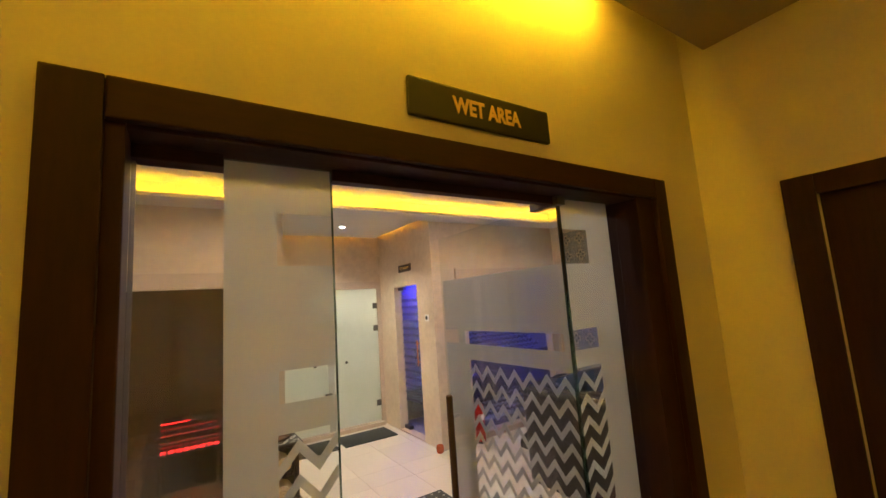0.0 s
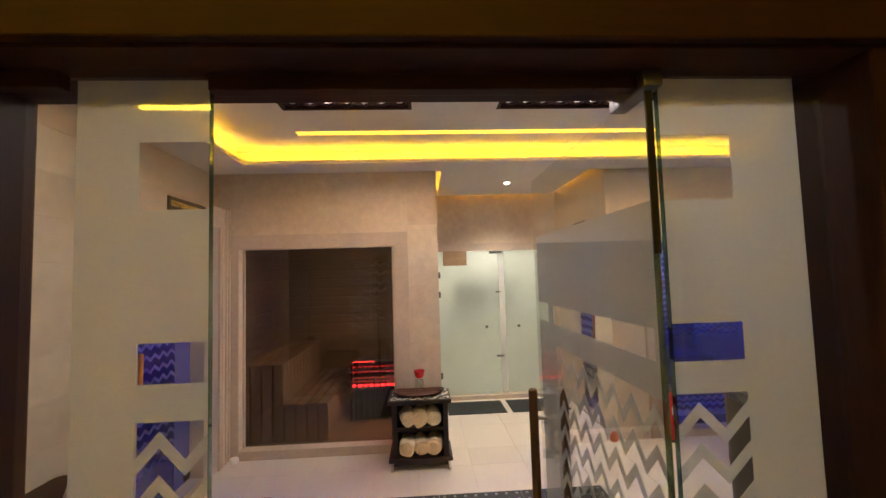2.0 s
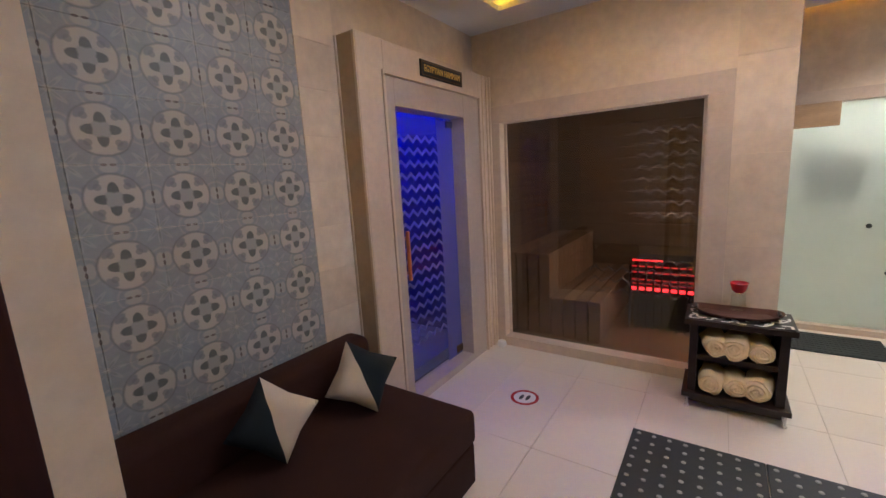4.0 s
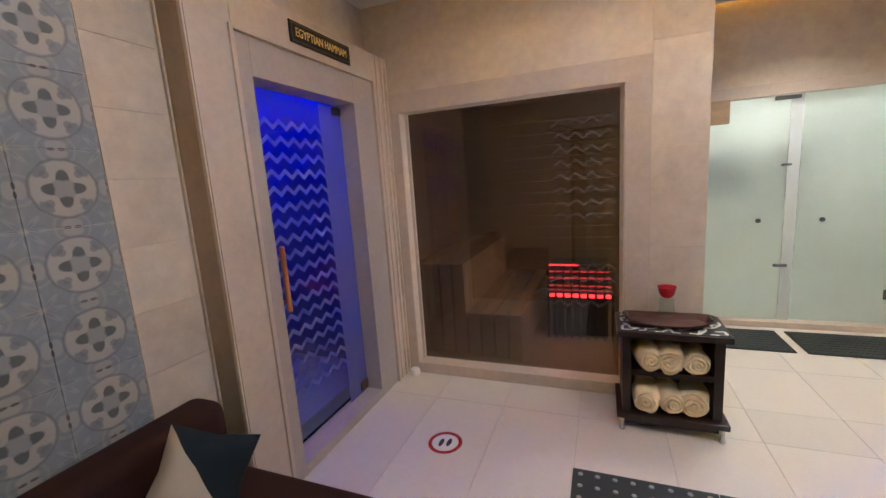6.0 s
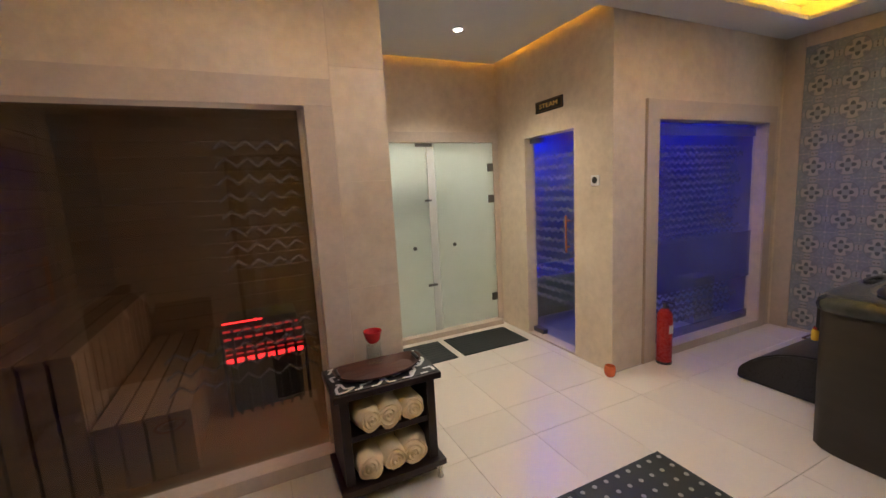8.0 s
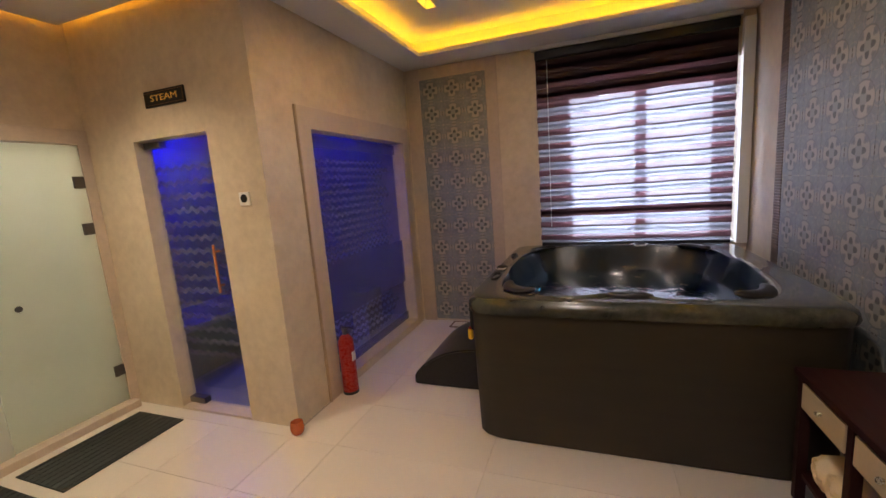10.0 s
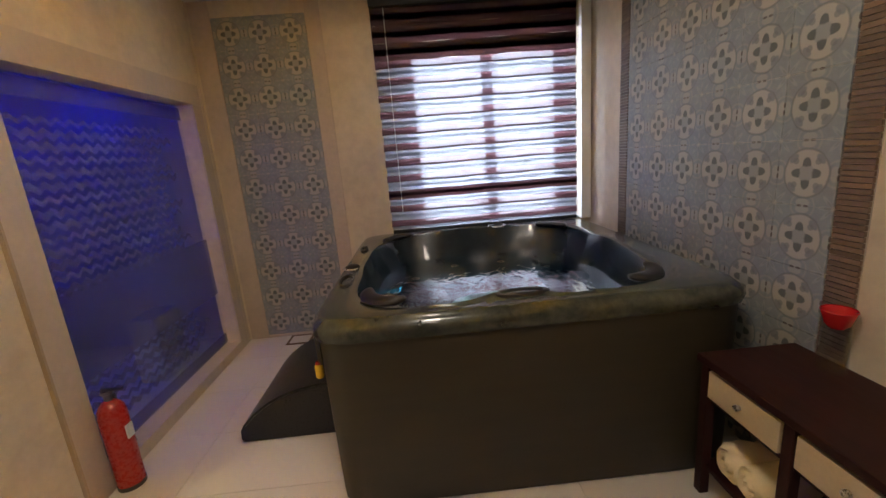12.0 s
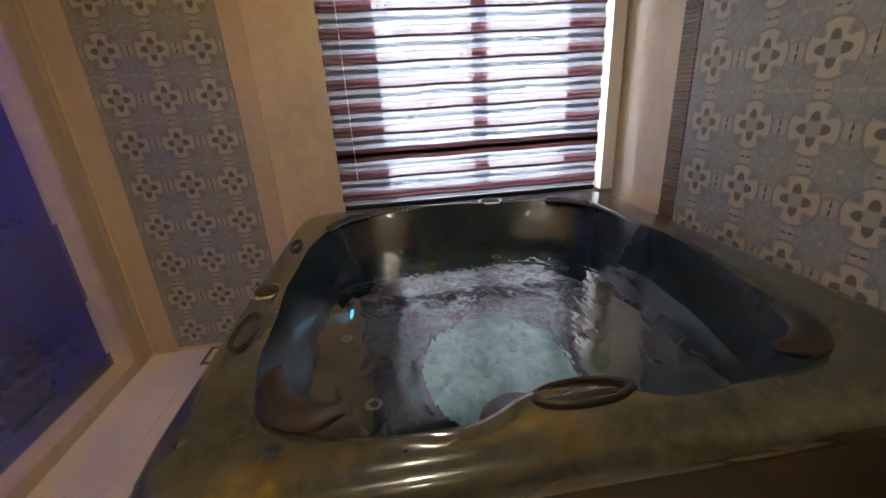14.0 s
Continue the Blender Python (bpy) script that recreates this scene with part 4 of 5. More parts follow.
structure("wall_shower_band", box(AX0, 2.14, 6.2, 6.3, 0.95, 1.62), WHITE_TILE, "white tiled shower wall behind frosted glass", "wall")
for a, b, label in ((0.62, 1.08, "dark grey towel hanging behind the frosted glass"), (1.26, 1.52, "small dark towel hanging behind the frosted glass")):
    tw = thing("hanging_towel", (a + b) / 2, 5.38, 1.1, label, "towel", "hanging towels")
    part("cloth", box(a, b, 5.56, 5.595, 1.12, 1.60, 0.012), DARK_TILE, tw)
    part("rail", rod((a - 0.05, 5.577, 1.612), (b + 0.05, 5.577, 1.612), 0.012), CHROME, tw, "", True)
structure("floor_shower", box(AX0, 2.14, 5.16, 6.3, -0.1, 0.03), WHITE_TILE, "white tiled shower floor", "floor")
structure("ceiling_shower", box(AX0, 2.14, 5.16, 6.3, 2.4, 2.5), WHITE_TILE, "white shower ceiling", "ceiling")
ls = thing("shower_lamp", 1.2, 5.7, 2.38, "round white ceiling lamp in the shower", "lamp")
part("lens", spun([(0.12, 0.0), (0.13, 0.012)], (1.2, 5.7, 2.385)), LAMP_SHOWER, ls)

dn = thing("downlight", 1.203, 4.22, 2.80, "small round recessed downlight, lit", "ceiling light")
part("bezel", spun([(0.034, 0.0), (0.050, 0.0), (0.052, 0.008), (0.034, 0.009)], (1.203, 4.22, 2.799), closed=True), CHROME, dn, "", True)
part("lens", spun([(0.030, 0.0), (0.030, 0.006)], (1.203, 4.22, 2.801)), LAMP_SPOT, dn)


def rubber_mat(x0, x1, y0, y1, cols, rows, label, group):
    """A rubber mat with rows of small oblong openings between its ribs."""
    ob = thing("rubber_mat", (x0 + x1) / 2, (y0 + y1) / 2, 0, label, "mat", group)
    part("sheet", box(x0, x1, y0, y1, 0.001, 0.011, 0.004), RUBBER, ob)
    bm = bmesh.new()
    for i in range(cols):
        for j in range(rows):
            cx, cy = x0 + (x1 - x0) * (i + 0.5) / cols, y0 + (y1 - y0) * (j + 0.5) / rows
            box(cx - 0.35 * (x1 - x0) / cols, cx + 0.35 * (x1 - x0) / cols, cy - 0.005, cy + 0.005, 0.011, 0.0145, bm=bm)
    tagged(part("ribs", bm, BLACK, ob), kind="stuff")


rubber_mat(0.42, 1.14, 4.39, 4.86, 22, 9, "black ribbed rubber mat before the shower", "shower mats")
rubber_mat(1.21, 1.94, 4.39, 4.86, 22, 9, "black ribbed rubber mat before the shower door", "shower mats")

bigmat = thing("floor_mat", 0.54, 2.05, 0, "dark grey rubber floor mat with pale studs, in square tiles", "mat")
MX, MY, MT = -0.418, 2.615, 0.64
for i in range(3):
    for j in range(2):
        a, b = MX + i * MT, MY - (j + 1) * MT
        t1 = part("mat_tile", box(a + 0.002, a + MT - 0.002, b + 0.002, b + MT - 0.002, 0.001, 0.010, 0.003), RUBBER, bigmat)
        bm = bmesh.new()
        for u in range(8):
            for v in range(8):
                cx, cy = a + MT * (u + 0.5) / 8, b + MT * (v + 0.5) / 8
                spun([(0.013, 0.0), (0.009, 0.004)], (cx, cy, 0.010), bm, steps=8)
        tagged(part("studs", bm, MAT_DOT, t1, "pale round studs"), kind="stuff")

# ---------------------------------------------------------------- steam room
sd = thing("steam_door", AX1 + 0.08, 4.21, 0, "glass steam room door glowing blue, with frosted zigzag film", "door")
part("threshold", box(AX1 - 0.004, AX1 + 0.12, d[0], d[1], 0, 0.02, 0.003), TRIM, sd)
p3 = part("pane", box(AX1 + 0.095, AX1 + 0.103, d[0] + 0.004, d[1] - 0.004, 0.024, d[2] - 0.004), GLASS, sd)
p3.visible_shadow = False
bm = bmesh.new()
for k in range(15):
    zigzag(bm, (AX1 + 0.093, 0, 0), (0, 1, 0), (0, 0, 1), (1, 0, 0), d[0] + 0.06, d[1] - 0.03, 1.80 - k * 0.098, 0.085, 0.030, 0.030)
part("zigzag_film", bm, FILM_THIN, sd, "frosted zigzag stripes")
hb = part("pull_handle", rod((AX1 + 0.05, d[0] + 0.16, 0.92), (AX1 + 0.05, d[0] + 0.16, 1.26), 0.009), COPPER, sd, "orange copper pull bar", True)
for z in (0.97, 1.21):
    part("standoff", rod((AX1 + 0.055, d[0] + 0.16, z), (AX1 + 0.094, d[0] + 0.16, z), 0.008), COPPER, hb, "", True)
part("top_patch", box(AX1 + 0.06, AX1 + 0.115, d[1] - 0.16, d[1] - 0.005, d[2] - 0.05, d[2] - 0.006, 0.003), DARK_METAL, sd)
part("bottom_patch", box(AX1 + 0.06, AX1 + 0.115, d[1] - 0.16, d[1] - 0.005, 0.024, 0.07, 0.003), DARK_METAL, sd)

sw = thing("steam_window", 3.3, YN, 0, "tall fixed steam room window with frosted zigzag film in a tan surround", "window")
x0, x1, zb, zt = STEAM_W
WY = YN + 0.015
part("jamb", box(x0 - 0.14, x0, WY - 0.016, WY, 0, zt, 0.003), TRIM, sw)
part("jamb", box(x1, x1 + 0.12, WY - 0.016, WY, 0, zt, 0.003), TRIM, sw)
part("head", box(x0 - 0.14, x1 + 0.12, WY - 0.017, WY, zt, zt + 0.15, 0.003), TRIM, sw)
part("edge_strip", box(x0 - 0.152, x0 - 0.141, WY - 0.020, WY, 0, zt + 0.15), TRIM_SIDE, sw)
part("sill", box(x0, x1, WY - 0.018, WY + 0.12, 0, zb, 0.003), TRIM, sw)
p4 = part("pane", box(x0, x1, WY + 0.095, WY + 0.103, zb, zt), GLASS, sw)
p4.visible_shadow = False
bm = bmesh.new()
for k in range(26):
    z = 1.80 - k * 0.062
    if 0.50 < z < 0.98 or z < 0.2:
        continue
    zigzag(bm, (0, WY + 0.093, 0), (1, 0, 0), (0, 0, 1), (0, 1, 0), x0 + 0.02, x1 - 0.30 + 0.10 * math.sin(k * 1.7), z, 0.082, 0.028, 0.036 if k % 3 else 0.024)
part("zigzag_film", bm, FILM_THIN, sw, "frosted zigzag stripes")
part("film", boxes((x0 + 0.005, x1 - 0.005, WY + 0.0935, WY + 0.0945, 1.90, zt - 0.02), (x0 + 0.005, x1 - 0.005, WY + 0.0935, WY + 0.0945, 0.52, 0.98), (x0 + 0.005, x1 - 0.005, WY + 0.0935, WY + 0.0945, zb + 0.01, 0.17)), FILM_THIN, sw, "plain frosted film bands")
blue_room("steam_room", AX1 + 0.12, 4.40, YN + 0.135, 5.6, 2.4, (2.90, 5.36, 2.34), (2.3, 4.2, 4.9, 5.59, 0.48), "pale tiled steam room wall under blue light", "Y")
bx = thing("white_box", 3.75, 4.0, 0, "pale steam outlet box behind the glass, coloured as under blue light", "box")
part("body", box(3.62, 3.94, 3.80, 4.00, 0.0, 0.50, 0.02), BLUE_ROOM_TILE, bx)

th = thing("thermostat", AX1, 3.627, 1.557, "small white wall thermostat with a dark display", "thermostat")
part("plate", box(AX1 - 0.012, AX1, 3.585, 3.669, 1.515, 1.599, 0.004), WHITE, th)
part("display", spun([(0.026, -0.016), (0.026, -0.0125)], (AX1, 3.627, 1.560), axis="X"), BLACK, th, "round dark display")
can = thing("candle_holder", 2.015, 3.47, 0, "amber glass candle holder on the floor by the corner", "candle holder")
part("glass", spun([(0.028, 0.0), (0.040, 0.015), (0.046, 0.05), (0.040, 0.085), (0.034, 0.088), (0.038, 0.05), (0.024, 0.02)], (2.010, 3.425, 0)), ORANGE_GLASS, can, "", True)
part("candle", spun([(0.020, 0.021), (0.020, 0.05), (0.004, 0.055)], (2.010, 3.425, 0)), WHITE, can, "white candle", True)

EX, EY = 2.580, 3.375
fe = thing("fire_extinguisher", EX, EY, 0, "red fire extinguisher standing before the steam window", "fire extinguisher")
part("cylinder", spun([(0.050, 0.0), (0.060, 0.008), (0.060, 0.40), (0.055, 0.435), (0.034, 0.465), (0.019, 0.475)], (EX, EY, 0)), RED_PAINT, fe, "", True)
part("valve", spun([(0.017, 0.475), (0.017, 0.505), (0.024, 0.510), (0.024, 0.525)], (EX, EY, 0)), DARK_METAL, fe, "", True)
part("lever", box(EX - 0.010, EX + 0.010, EY - 0.080, EY + 0.015, 0.525, 0.537, 0.003), BLACK, fe)
part("hose", rod((EX + 0.056, EY - 0.025, 0.20), (EX + 0.022, EY - 0.010, 0.495), 0.009), BLACK, fe, "", True)
part("base_ring", spun([(0.0615, 0.0), (0.0615, 0.022)], (EX, EY, 0)), BLACK, fe, "", True)
part("label", box(EX - 0.022, EX + 0.020, EY - 0.0635, EY - 0.056, 0.27, 0.34), WHITE, fe, "white instruction label")


# ---------------------------------------------------------------- window and blind
wi = thing("window_1", XE + 0.22, 1.2, 0.86, "dark-framed two-pane window with obscured glass behind a blind", "window")
y0, y1, zb, zt = WIN
FX = XE + 0.20
part("frame", box(FX, FX + 0.06, y0, y0 + 0.14, zb, zt, 0.004), WINDOW_FRAME, wi)
part("frame", box(FX, FX + 0.06, y1 - 0.26, y1, zb, zt, 0.004), WINDOW_FRAME, wi)
part("frame", box(FX, FX + 0.06, y0 + 0.14, y1 - 0.26, zt - 0.06, zt, 0.004), WINDOW_FRAME, wi)
part("frame", box(FX, FX + 0.06, y0 + 0.14, y1 - 0.26, zb, zb + 0.05, 0.004), WINDOW_FRAME, wi)
part("mullion", box(FX, FX + 0.055, 1.085, 1.175, zb + 0.05, zt - 0.06, 0.004), WINDOW_FRAME, wi)
part("sill", box(XE + 0.002, FX, y0, y1, zb, zb + 0.02, 0.004), WHITE, wi)
for a, b in ((y0 + 0.14, 1.085), (1.175, y1 - 0.26)):
    g = part("pane", box(FX + 0.02, FX + 0.026, a, b, zb + 0.05, zt - 0.06), GLASS_TEXTURED, wi, "obscured glass pane, bright with daylight")
    g.visible_shadow = False

bl = thing("zebra_blind", XE - 0.03, 1.24, 2.70, "plum and sheer striped roller blind, lowered over the window", "blind")
B0, B1, BTOP, BBOT = 0.440, 2.055, 2.715, 0.868
part("cassette", box(XE - 0.075, XE - 0.012, B0 - 0.01, B1 + 0.01, BTOP - 0.085, BTOP, 0.012), BLACK, bl, "dark blind cassette")
pitch = 0.1275
k = 0
z = BTOP - 0.085
while z > BBOT + 0.05:
    hem = 0.076 if k == 11 else 0.054
    full = k < 3
    def strip(z_low, z_high, material, name, lift):
        bm = bmesh.new()
        wider = 0.0 if name == "sheer_band" else 0.007
        rows = []
        for i in range(17):
            y = B0 - wider + (B1 - B0 + 2 * wider) * i / 16
            sag = 0.002 * math.sin(i * 1.3 + k)
            rows.append([bm.verts.new((XE - 0.040 + lift + 0.004 * math.sin(math.pi * j / 3), y, z_low + (z_high - z_low) * j / 3 + sag)) for j in range(4)])
        for a, b in zip(rows, rows[1:]):
            for j in range(3):
                bm.faces.new((a[j], b[j], b[j + 1], a[j + 1]))
        bmesh.ops.solidify(bm, geom=bm.faces[:], thickness=0.0012)
        part(name, bm, material, bl, "", True)
    if full:
        strip(z - pitch, z, BLIND_DARK, "dark_band", 0.0)
        strip(z - hem, z - 0.002, BLIND_DARK, "dark_band", 0.006)
    else:
        strip(z - hem, z, BLIND_DARK if k == 11 else BLIND_PLUM, "plum_band", 0.0)
        if k != 11:
            strip(z - hem - 0.004, z - hem + 0.013, BLIND_DARK, "dark_band", 0.006)
        strip(max(z - pitch, BBOT + 0.02), z - hem, BLIND_SHEER, "sheer_band", 0.0)
        strip(z - 0.0015, z + 0.0015, BLIND_DARK, "fold_line", 0.006)
    z -= pitch
    k += 1
part("bottom_rail", box(XE - 0.052, XE - 0.030, B0, B1, BBOT - 0.006, BBOT + 0.024, 0.006), BLACK, bl)
part("bead_chain", rod((XE - 0.055, B1 - 0.10, 1.05), (XE - 0.055, B1 - 0.10, 2.64), 0.003, steps=6), WHITE, bl, "white bead chain", True)
structure("window_surround", boxes((XE - 0.06, XE + 0.20, YS + 0.012, 0.400, 0.86, 2.70)), WHITE, "white board at the side of the window", "trim")
structure("cornice_strip", box(XE - 0.05, XE - 0.001, 0.41, 2.10, 2.725, CEIL - 0.002), WHITE, "white strip over the blind", "trim")
structure("backdrop", box(9.0, 9.1, -6, 9, -2, 9), glowing("bright_daylight", (0.80, 0.88, 1.0), 1.0), "bright overcast daylight outside the window", "backdrop")

# ---------------------------------------------------------------- hot tub
TX0, TX1, TY0, TY1, TZ = 2.230, 4.175, 0.425, 2.305, 0.885
tub = thing("hot_tub", (TX0 + TX1) / 2, (TY0 + TY1) / 2, 0, "large square hot tub, brown skirt, dark acrylic shell, full of water", "hot tub")
TC = Vector(((TX0 + TX1) / 2, (TY0 + TY1) / 2, 0))
HXT, HYT = (TX1 - TX0) / 2, (TY1 - TY0) / 2


BX, BY = -0.030, 0.033               # the basin lies off the tub's middle


def contour(n, hx, hy, power, wave=0.0, dx=BX, dy=BY, bulge=0.0):
    """Points of a rounded rectangle round the basin's middle; bulge: how far the filter's tongue reaches in."""
    out = []
    for k in range(n):
        a = 2 * math.pi * k / n
        c, s = math.cos(a), math.sin(a)
        r = (abs(c / hx) ** power + abs(s / hy) ** power) ** (-1 / power)
        r *= 1 + wave * math.cos(4 * a) * 0.5 + wave * 0.35 * math.cos(8 * a + 0.6) + wave * 0.3 * math.sin(12 * a)
        r *= 1 - bulge * math.exp(-((a - math.pi + 0.03) / 0.19) ** 4)
        out.append((dx + r * c, dy + r * s))
    return out


N = 144


def lofted(rings, cap_top=False, cap_bottom=False):
    bm = bmesh.new()
    rows = [[bm.verts.new((TC.x + x, TC.y + y, z(i) if callable(z) else z)) for i, (x, y) in enumerate(pts)] for pts, z in rings]
    for a, b in zip(rows, rows[1:]):
        for k in range(N):
            bm.faces.new((a[k], a[(k + 1) % N], b[(k + 1) % N], b[k]))
    if cap_top:
        bm.faces.new(rows[-1])
    if cap_bottom:
        bm.faces.new(rows[0][::-1])
    bmesh.ops.recalc_face_normals(bm, faces=bm.faces)
    return bm


def rect(inset, power=14, side=0.0):
    return contour(N, HXT - inset, HYT - inset - side / 2, power, 0.0, 0.0, -side / 2)


part("skirt", lofted([(rect(0.040), 0.0), (rect(0.028), 0.015), (rect(0.022), 0.40), (rect(0.018), 0.80)], cap_bottom=True), TUB_SKIRT, tub, "brown-grey ribbed skirt", True)


def lip(base, amount):
    return lambda i: base + amount * math.cos(8 * math.pi * i / N) + amount * 0.6 * math.sin(14 * math.pi * i / N)


IX, IY = 0.832, 0.757
shell_rings = [(rect(0.040), 0.795), (rect(0.006), 0.80), (rect(0.0), 0.825), (rect(0.006), 0.855), (rect(0.030), 0.878), (rect(0.065), TZ),
               (contour(N, IX + 0.028, IY + 0.045, 5, 0.006, bulge=0.06), TZ), (contour(N, IX + 0.014, IY + 0.022, 5, 0.012, bulge=0.085), lip(TZ + 0.008, 0.007)), (contour(N, IX, IY, 5, 0.016, bulge=0.09), lip(TZ + 0.001, 0.009)),
               (contour(N, IX - 0.014, IY - 0.014, 5, 0.024, bulge=0.09), lip(TZ - 0.045, 0.012)), (contour(N, IX - 0.040, IY - 0.040, 4.8, 0.040, bulge=0.06), 0.74), (contour(N, IX - 0.085, IY - 0.085, 4.4, 0.055), 0.60),
               (contour(N, IX - 0.15, IY - 0.14, 4.0, 0.055), lip(0.47, 0.02)), (contour(N, 0.58, 0.52, 2.8, 0.08), lip(0.40, 0.035)), (contour(N, 0.45, 0.41, 2.4, 0.07, BX - 0.07), 0.36), (contour(N, 0.36, 0.33, 2.2, 0.03, BX - 0.09), 0.15), (contour(N, 0.30, 0.27, 2.0, 0.0, BX - 0.09), 0.12), (contour(N, 0.02, 0.02, 2.0, 0.0, BX - 0.09), 0.12)]
part("rim", lofted(shell_rings[:9]), TUB_SHELL, tub, "glossy marbled olive-brown acrylic rim", True)
part("basin", lofted(shell_rings[8:], cap_top=True), TUB_BASIN, tub, "dark acrylic basin with moulded seats, blue daylight put into its colour", True)
# the footwell's mottling paints the caustic light under the water
part("footwell", lofted([(contour(N, 0.335, 0.305, 2.2, 0.02, BX - 0.09), 0.150), (contour(N, 0.02, 0.02, 2.0, 0.0, BX - 0.09), 0.132)], cap_top=True), surface("footwell_caustics", (0.22, 0.48, 0.49), 0.3, vary=0.30, big=7, fine=26, tone=(0.12, 0.33, 0.35)), tub, "pale floor of the footwell with the water's light veins in its colour", True)
wt = part("water", lofted([(contour(N, IX - 0.056, IY - 0.056, 4.6, 0.046, bulge=0.03), 0.685), (contour(N, 0.02, 0.02, 2.0), 0.685)], cap_top=True), WATER, tub, "rippled clear water reflecting the window", True)
wt.visible_shadow = False


def headrest(cx, cy, turn, label):
    bm = bmesh.new()
    rows = []
    for i in range(13):
        u = i / 12 - 0.5
        row = []
        for j in range(10):
            a = 2 * math.pi * j / 10
            k = (1 - (2 * abs(u)) ** 10) ** 0.5 if abs(u) < 0.5 else 0.05
            row.append(bm.verts.new((u * 0.27, 0.043 * math.cos(a) * k - 0.25 * (u * u), 0.020 * math.sin(a) * k)))
        rows.append(row)
    for a, b in zip(rows, rows[1:]):
        for j in range(10):
            bm.faces.new((a[j], a[(j + 1) % 10], b[(j + 1) % 10], b[j]))
    bm.faces.new(rows[0])
    bm.faces.new(rows[-1][::-1])
    bmesh.ops.recalc_face_normals(bm, faces=bm.faces)
    bmesh.ops.transform(bm, matrix=pose(cx, cy, TZ + 0.009, -6, 0, turn), verts=bm.verts)
    part("headrest", bm, PILLOW_RUBBER, tub, label, True)


headrest(2.462, 2.035, 45, "brown-black moulded headrest")
headrest(3.860, 2.035, -45, "brown-black moulded headrest")
headrest(3.860, 0.765, -135, "brown-black moulded headrest")
headrest(2.462, 0.765, 135, "brown-black moulded headrest")


def ring(cx, cy, z, r, thick, squash=1.0):
    own = bmesh.new()
    rows = []
    for i in range(28):
        a = 2 * math.pi * i / 28
        rows.append([own.verts.new((cx + (r + thick * math.cos(b)) * math.cos(a), cy + (r + thick * math.cos(b)) * math.sin(a) * squash, z + thick * 0.7 * math.sin(b))) for b in [2 * math.pi * j / 8 for j in range(8)]])
    for i in range(28):
        for j in range(8):
            a, b = rows[i], rows[(i + 1) % 28]
            own.faces.new((a[j], b[j], b[(j + 1) % 8], a[(j + 1) % 8]))
    bmesh.ops.recalc_face_normals(own, faces=own.faces)
    return own


for x, y in ((3.098, 2.232),):
    c = part("dial", spun([(0.040, 0.0), (0.042, 0.010), (0.030, 0.018), (0.012, 0.020)], (x, y, TZ - 0.002)), PILLOW_RUBBER, tub, "round air control dial", True)
    part("trim_ring", ring(x, y, TZ + 0.001, 0.052, 0.007), CHROME, c, "thin polished ring", True)
k1 = part("dial", spun([(0.050, 0.0), (0.050, 0.012), (0.036, 0.020), (0.010, 0.022)], (4.065, 1.18, TZ - 0.002)), PILLOW_RUBBER, tub, "round diverter dial", True)
part("trim_ring", ring(4.065, 1.18, TZ + 0.001, 0.066, 0.009), CHROME, k1, "thin polished ring", True)
for x, y, r in ((2.83, 2.222, 0.10), (3.58, 2.225, 0.065)):
    bm = ring(x, y, TZ + 0.002, r, 0.012, 0.34)
    part("cup_recess", bm, PILLOW_RUBBER, tub, "dark crescent grip in the rim", True)
FXC, FYC = 2.372, 1.395
bm = ring(FXC, FYC, 0.0, 0.105, 0.017)
bmesh.ops.scale(bm, vec=(0.34, 1.0, 1.0), verts=bm.verts, space=Matrix.Translation((-FXC, -FYC, 0)))
bmesh.ops.translate(bm, vec=(0.012, 0, TZ + 0.006), verts=bm.verts)
part("filter_groove", bm, PILLOW_RUBBER, tub, "dark oval groove round the filter lid", True)
bm = spun([(0.088, -0.004), (0.086, 0.009), (0.070, 0.014), (0.02, 0.015)], (FXC, FYC, TZ))
bmesh.ops.scale(bm, vec=(0.26, 1.0, 1.0), verts=bm.verts, space=Matrix.Translation((-FXC, -FYC, 0)))
part("filter_lid", bm, TUB_SHELL, tub, "oval marbled filter lid", True)
part("filter_slot", box(FXC - 0.012, FXC + 0.002, FYC - 0.065, FYC + 0.03, TZ + 0.0135, TZ + 0.017, 0.003), PILLOW_RUBBER, tub, "dark slot in the filter lid")
bm = spun([(0.125, -0.12), (0.125, -0.03), (0.115, 0.0), (0.08, 0.014), (0.02, 0.018)], (2.555, 1.47, 0.645), steps=36)
for v in bm.verts:
    v.co += noise.noise_vector(v.co * 45) * 0.006
part("filter_basket", bm, PILLOW_RUBBER, tub, "dark brown filter basket under the water", True)
part("pool_lamp", spun([(0.035, 0.0), (0.035, 0.012)], (3.36, 1.985, 0.49), axis="Y"), LAMP_TUB, tub, "round cyan underwater lamp")
for k in range(10):
    a = 2 * math.pi * (k + 0.5) / 10
    x, y = TC.x + BX + (IX - 0.17) * math.cos(a), TC.y + BY + (IY - 0.16) * math.sin(a)
    part("jet", ring(x, y, 0.50, 0.020, 0.006), DARK_METAL, tub, "round water jet", True)

st = thing("tub_step", 3.2, 2.6, 0, "low black plastic step beside the hot tub", "step")
own = bmesh.new()
prof = [(2.925, 0.0), (2.920, 0.070), (2.900, 0.105), (2.84, 0.165), (2.76, 0.222), (2.67, 0.268), (2.57, 0.300), (2.46, 0.318), (2.35, 0.325), (2.295, 0.325), (2.295, 0.0)]
rows = [[own.verts.new((x, y, z)) for y, z in prof] for x in (2.80, 2.83, 3.52, 3.55)]
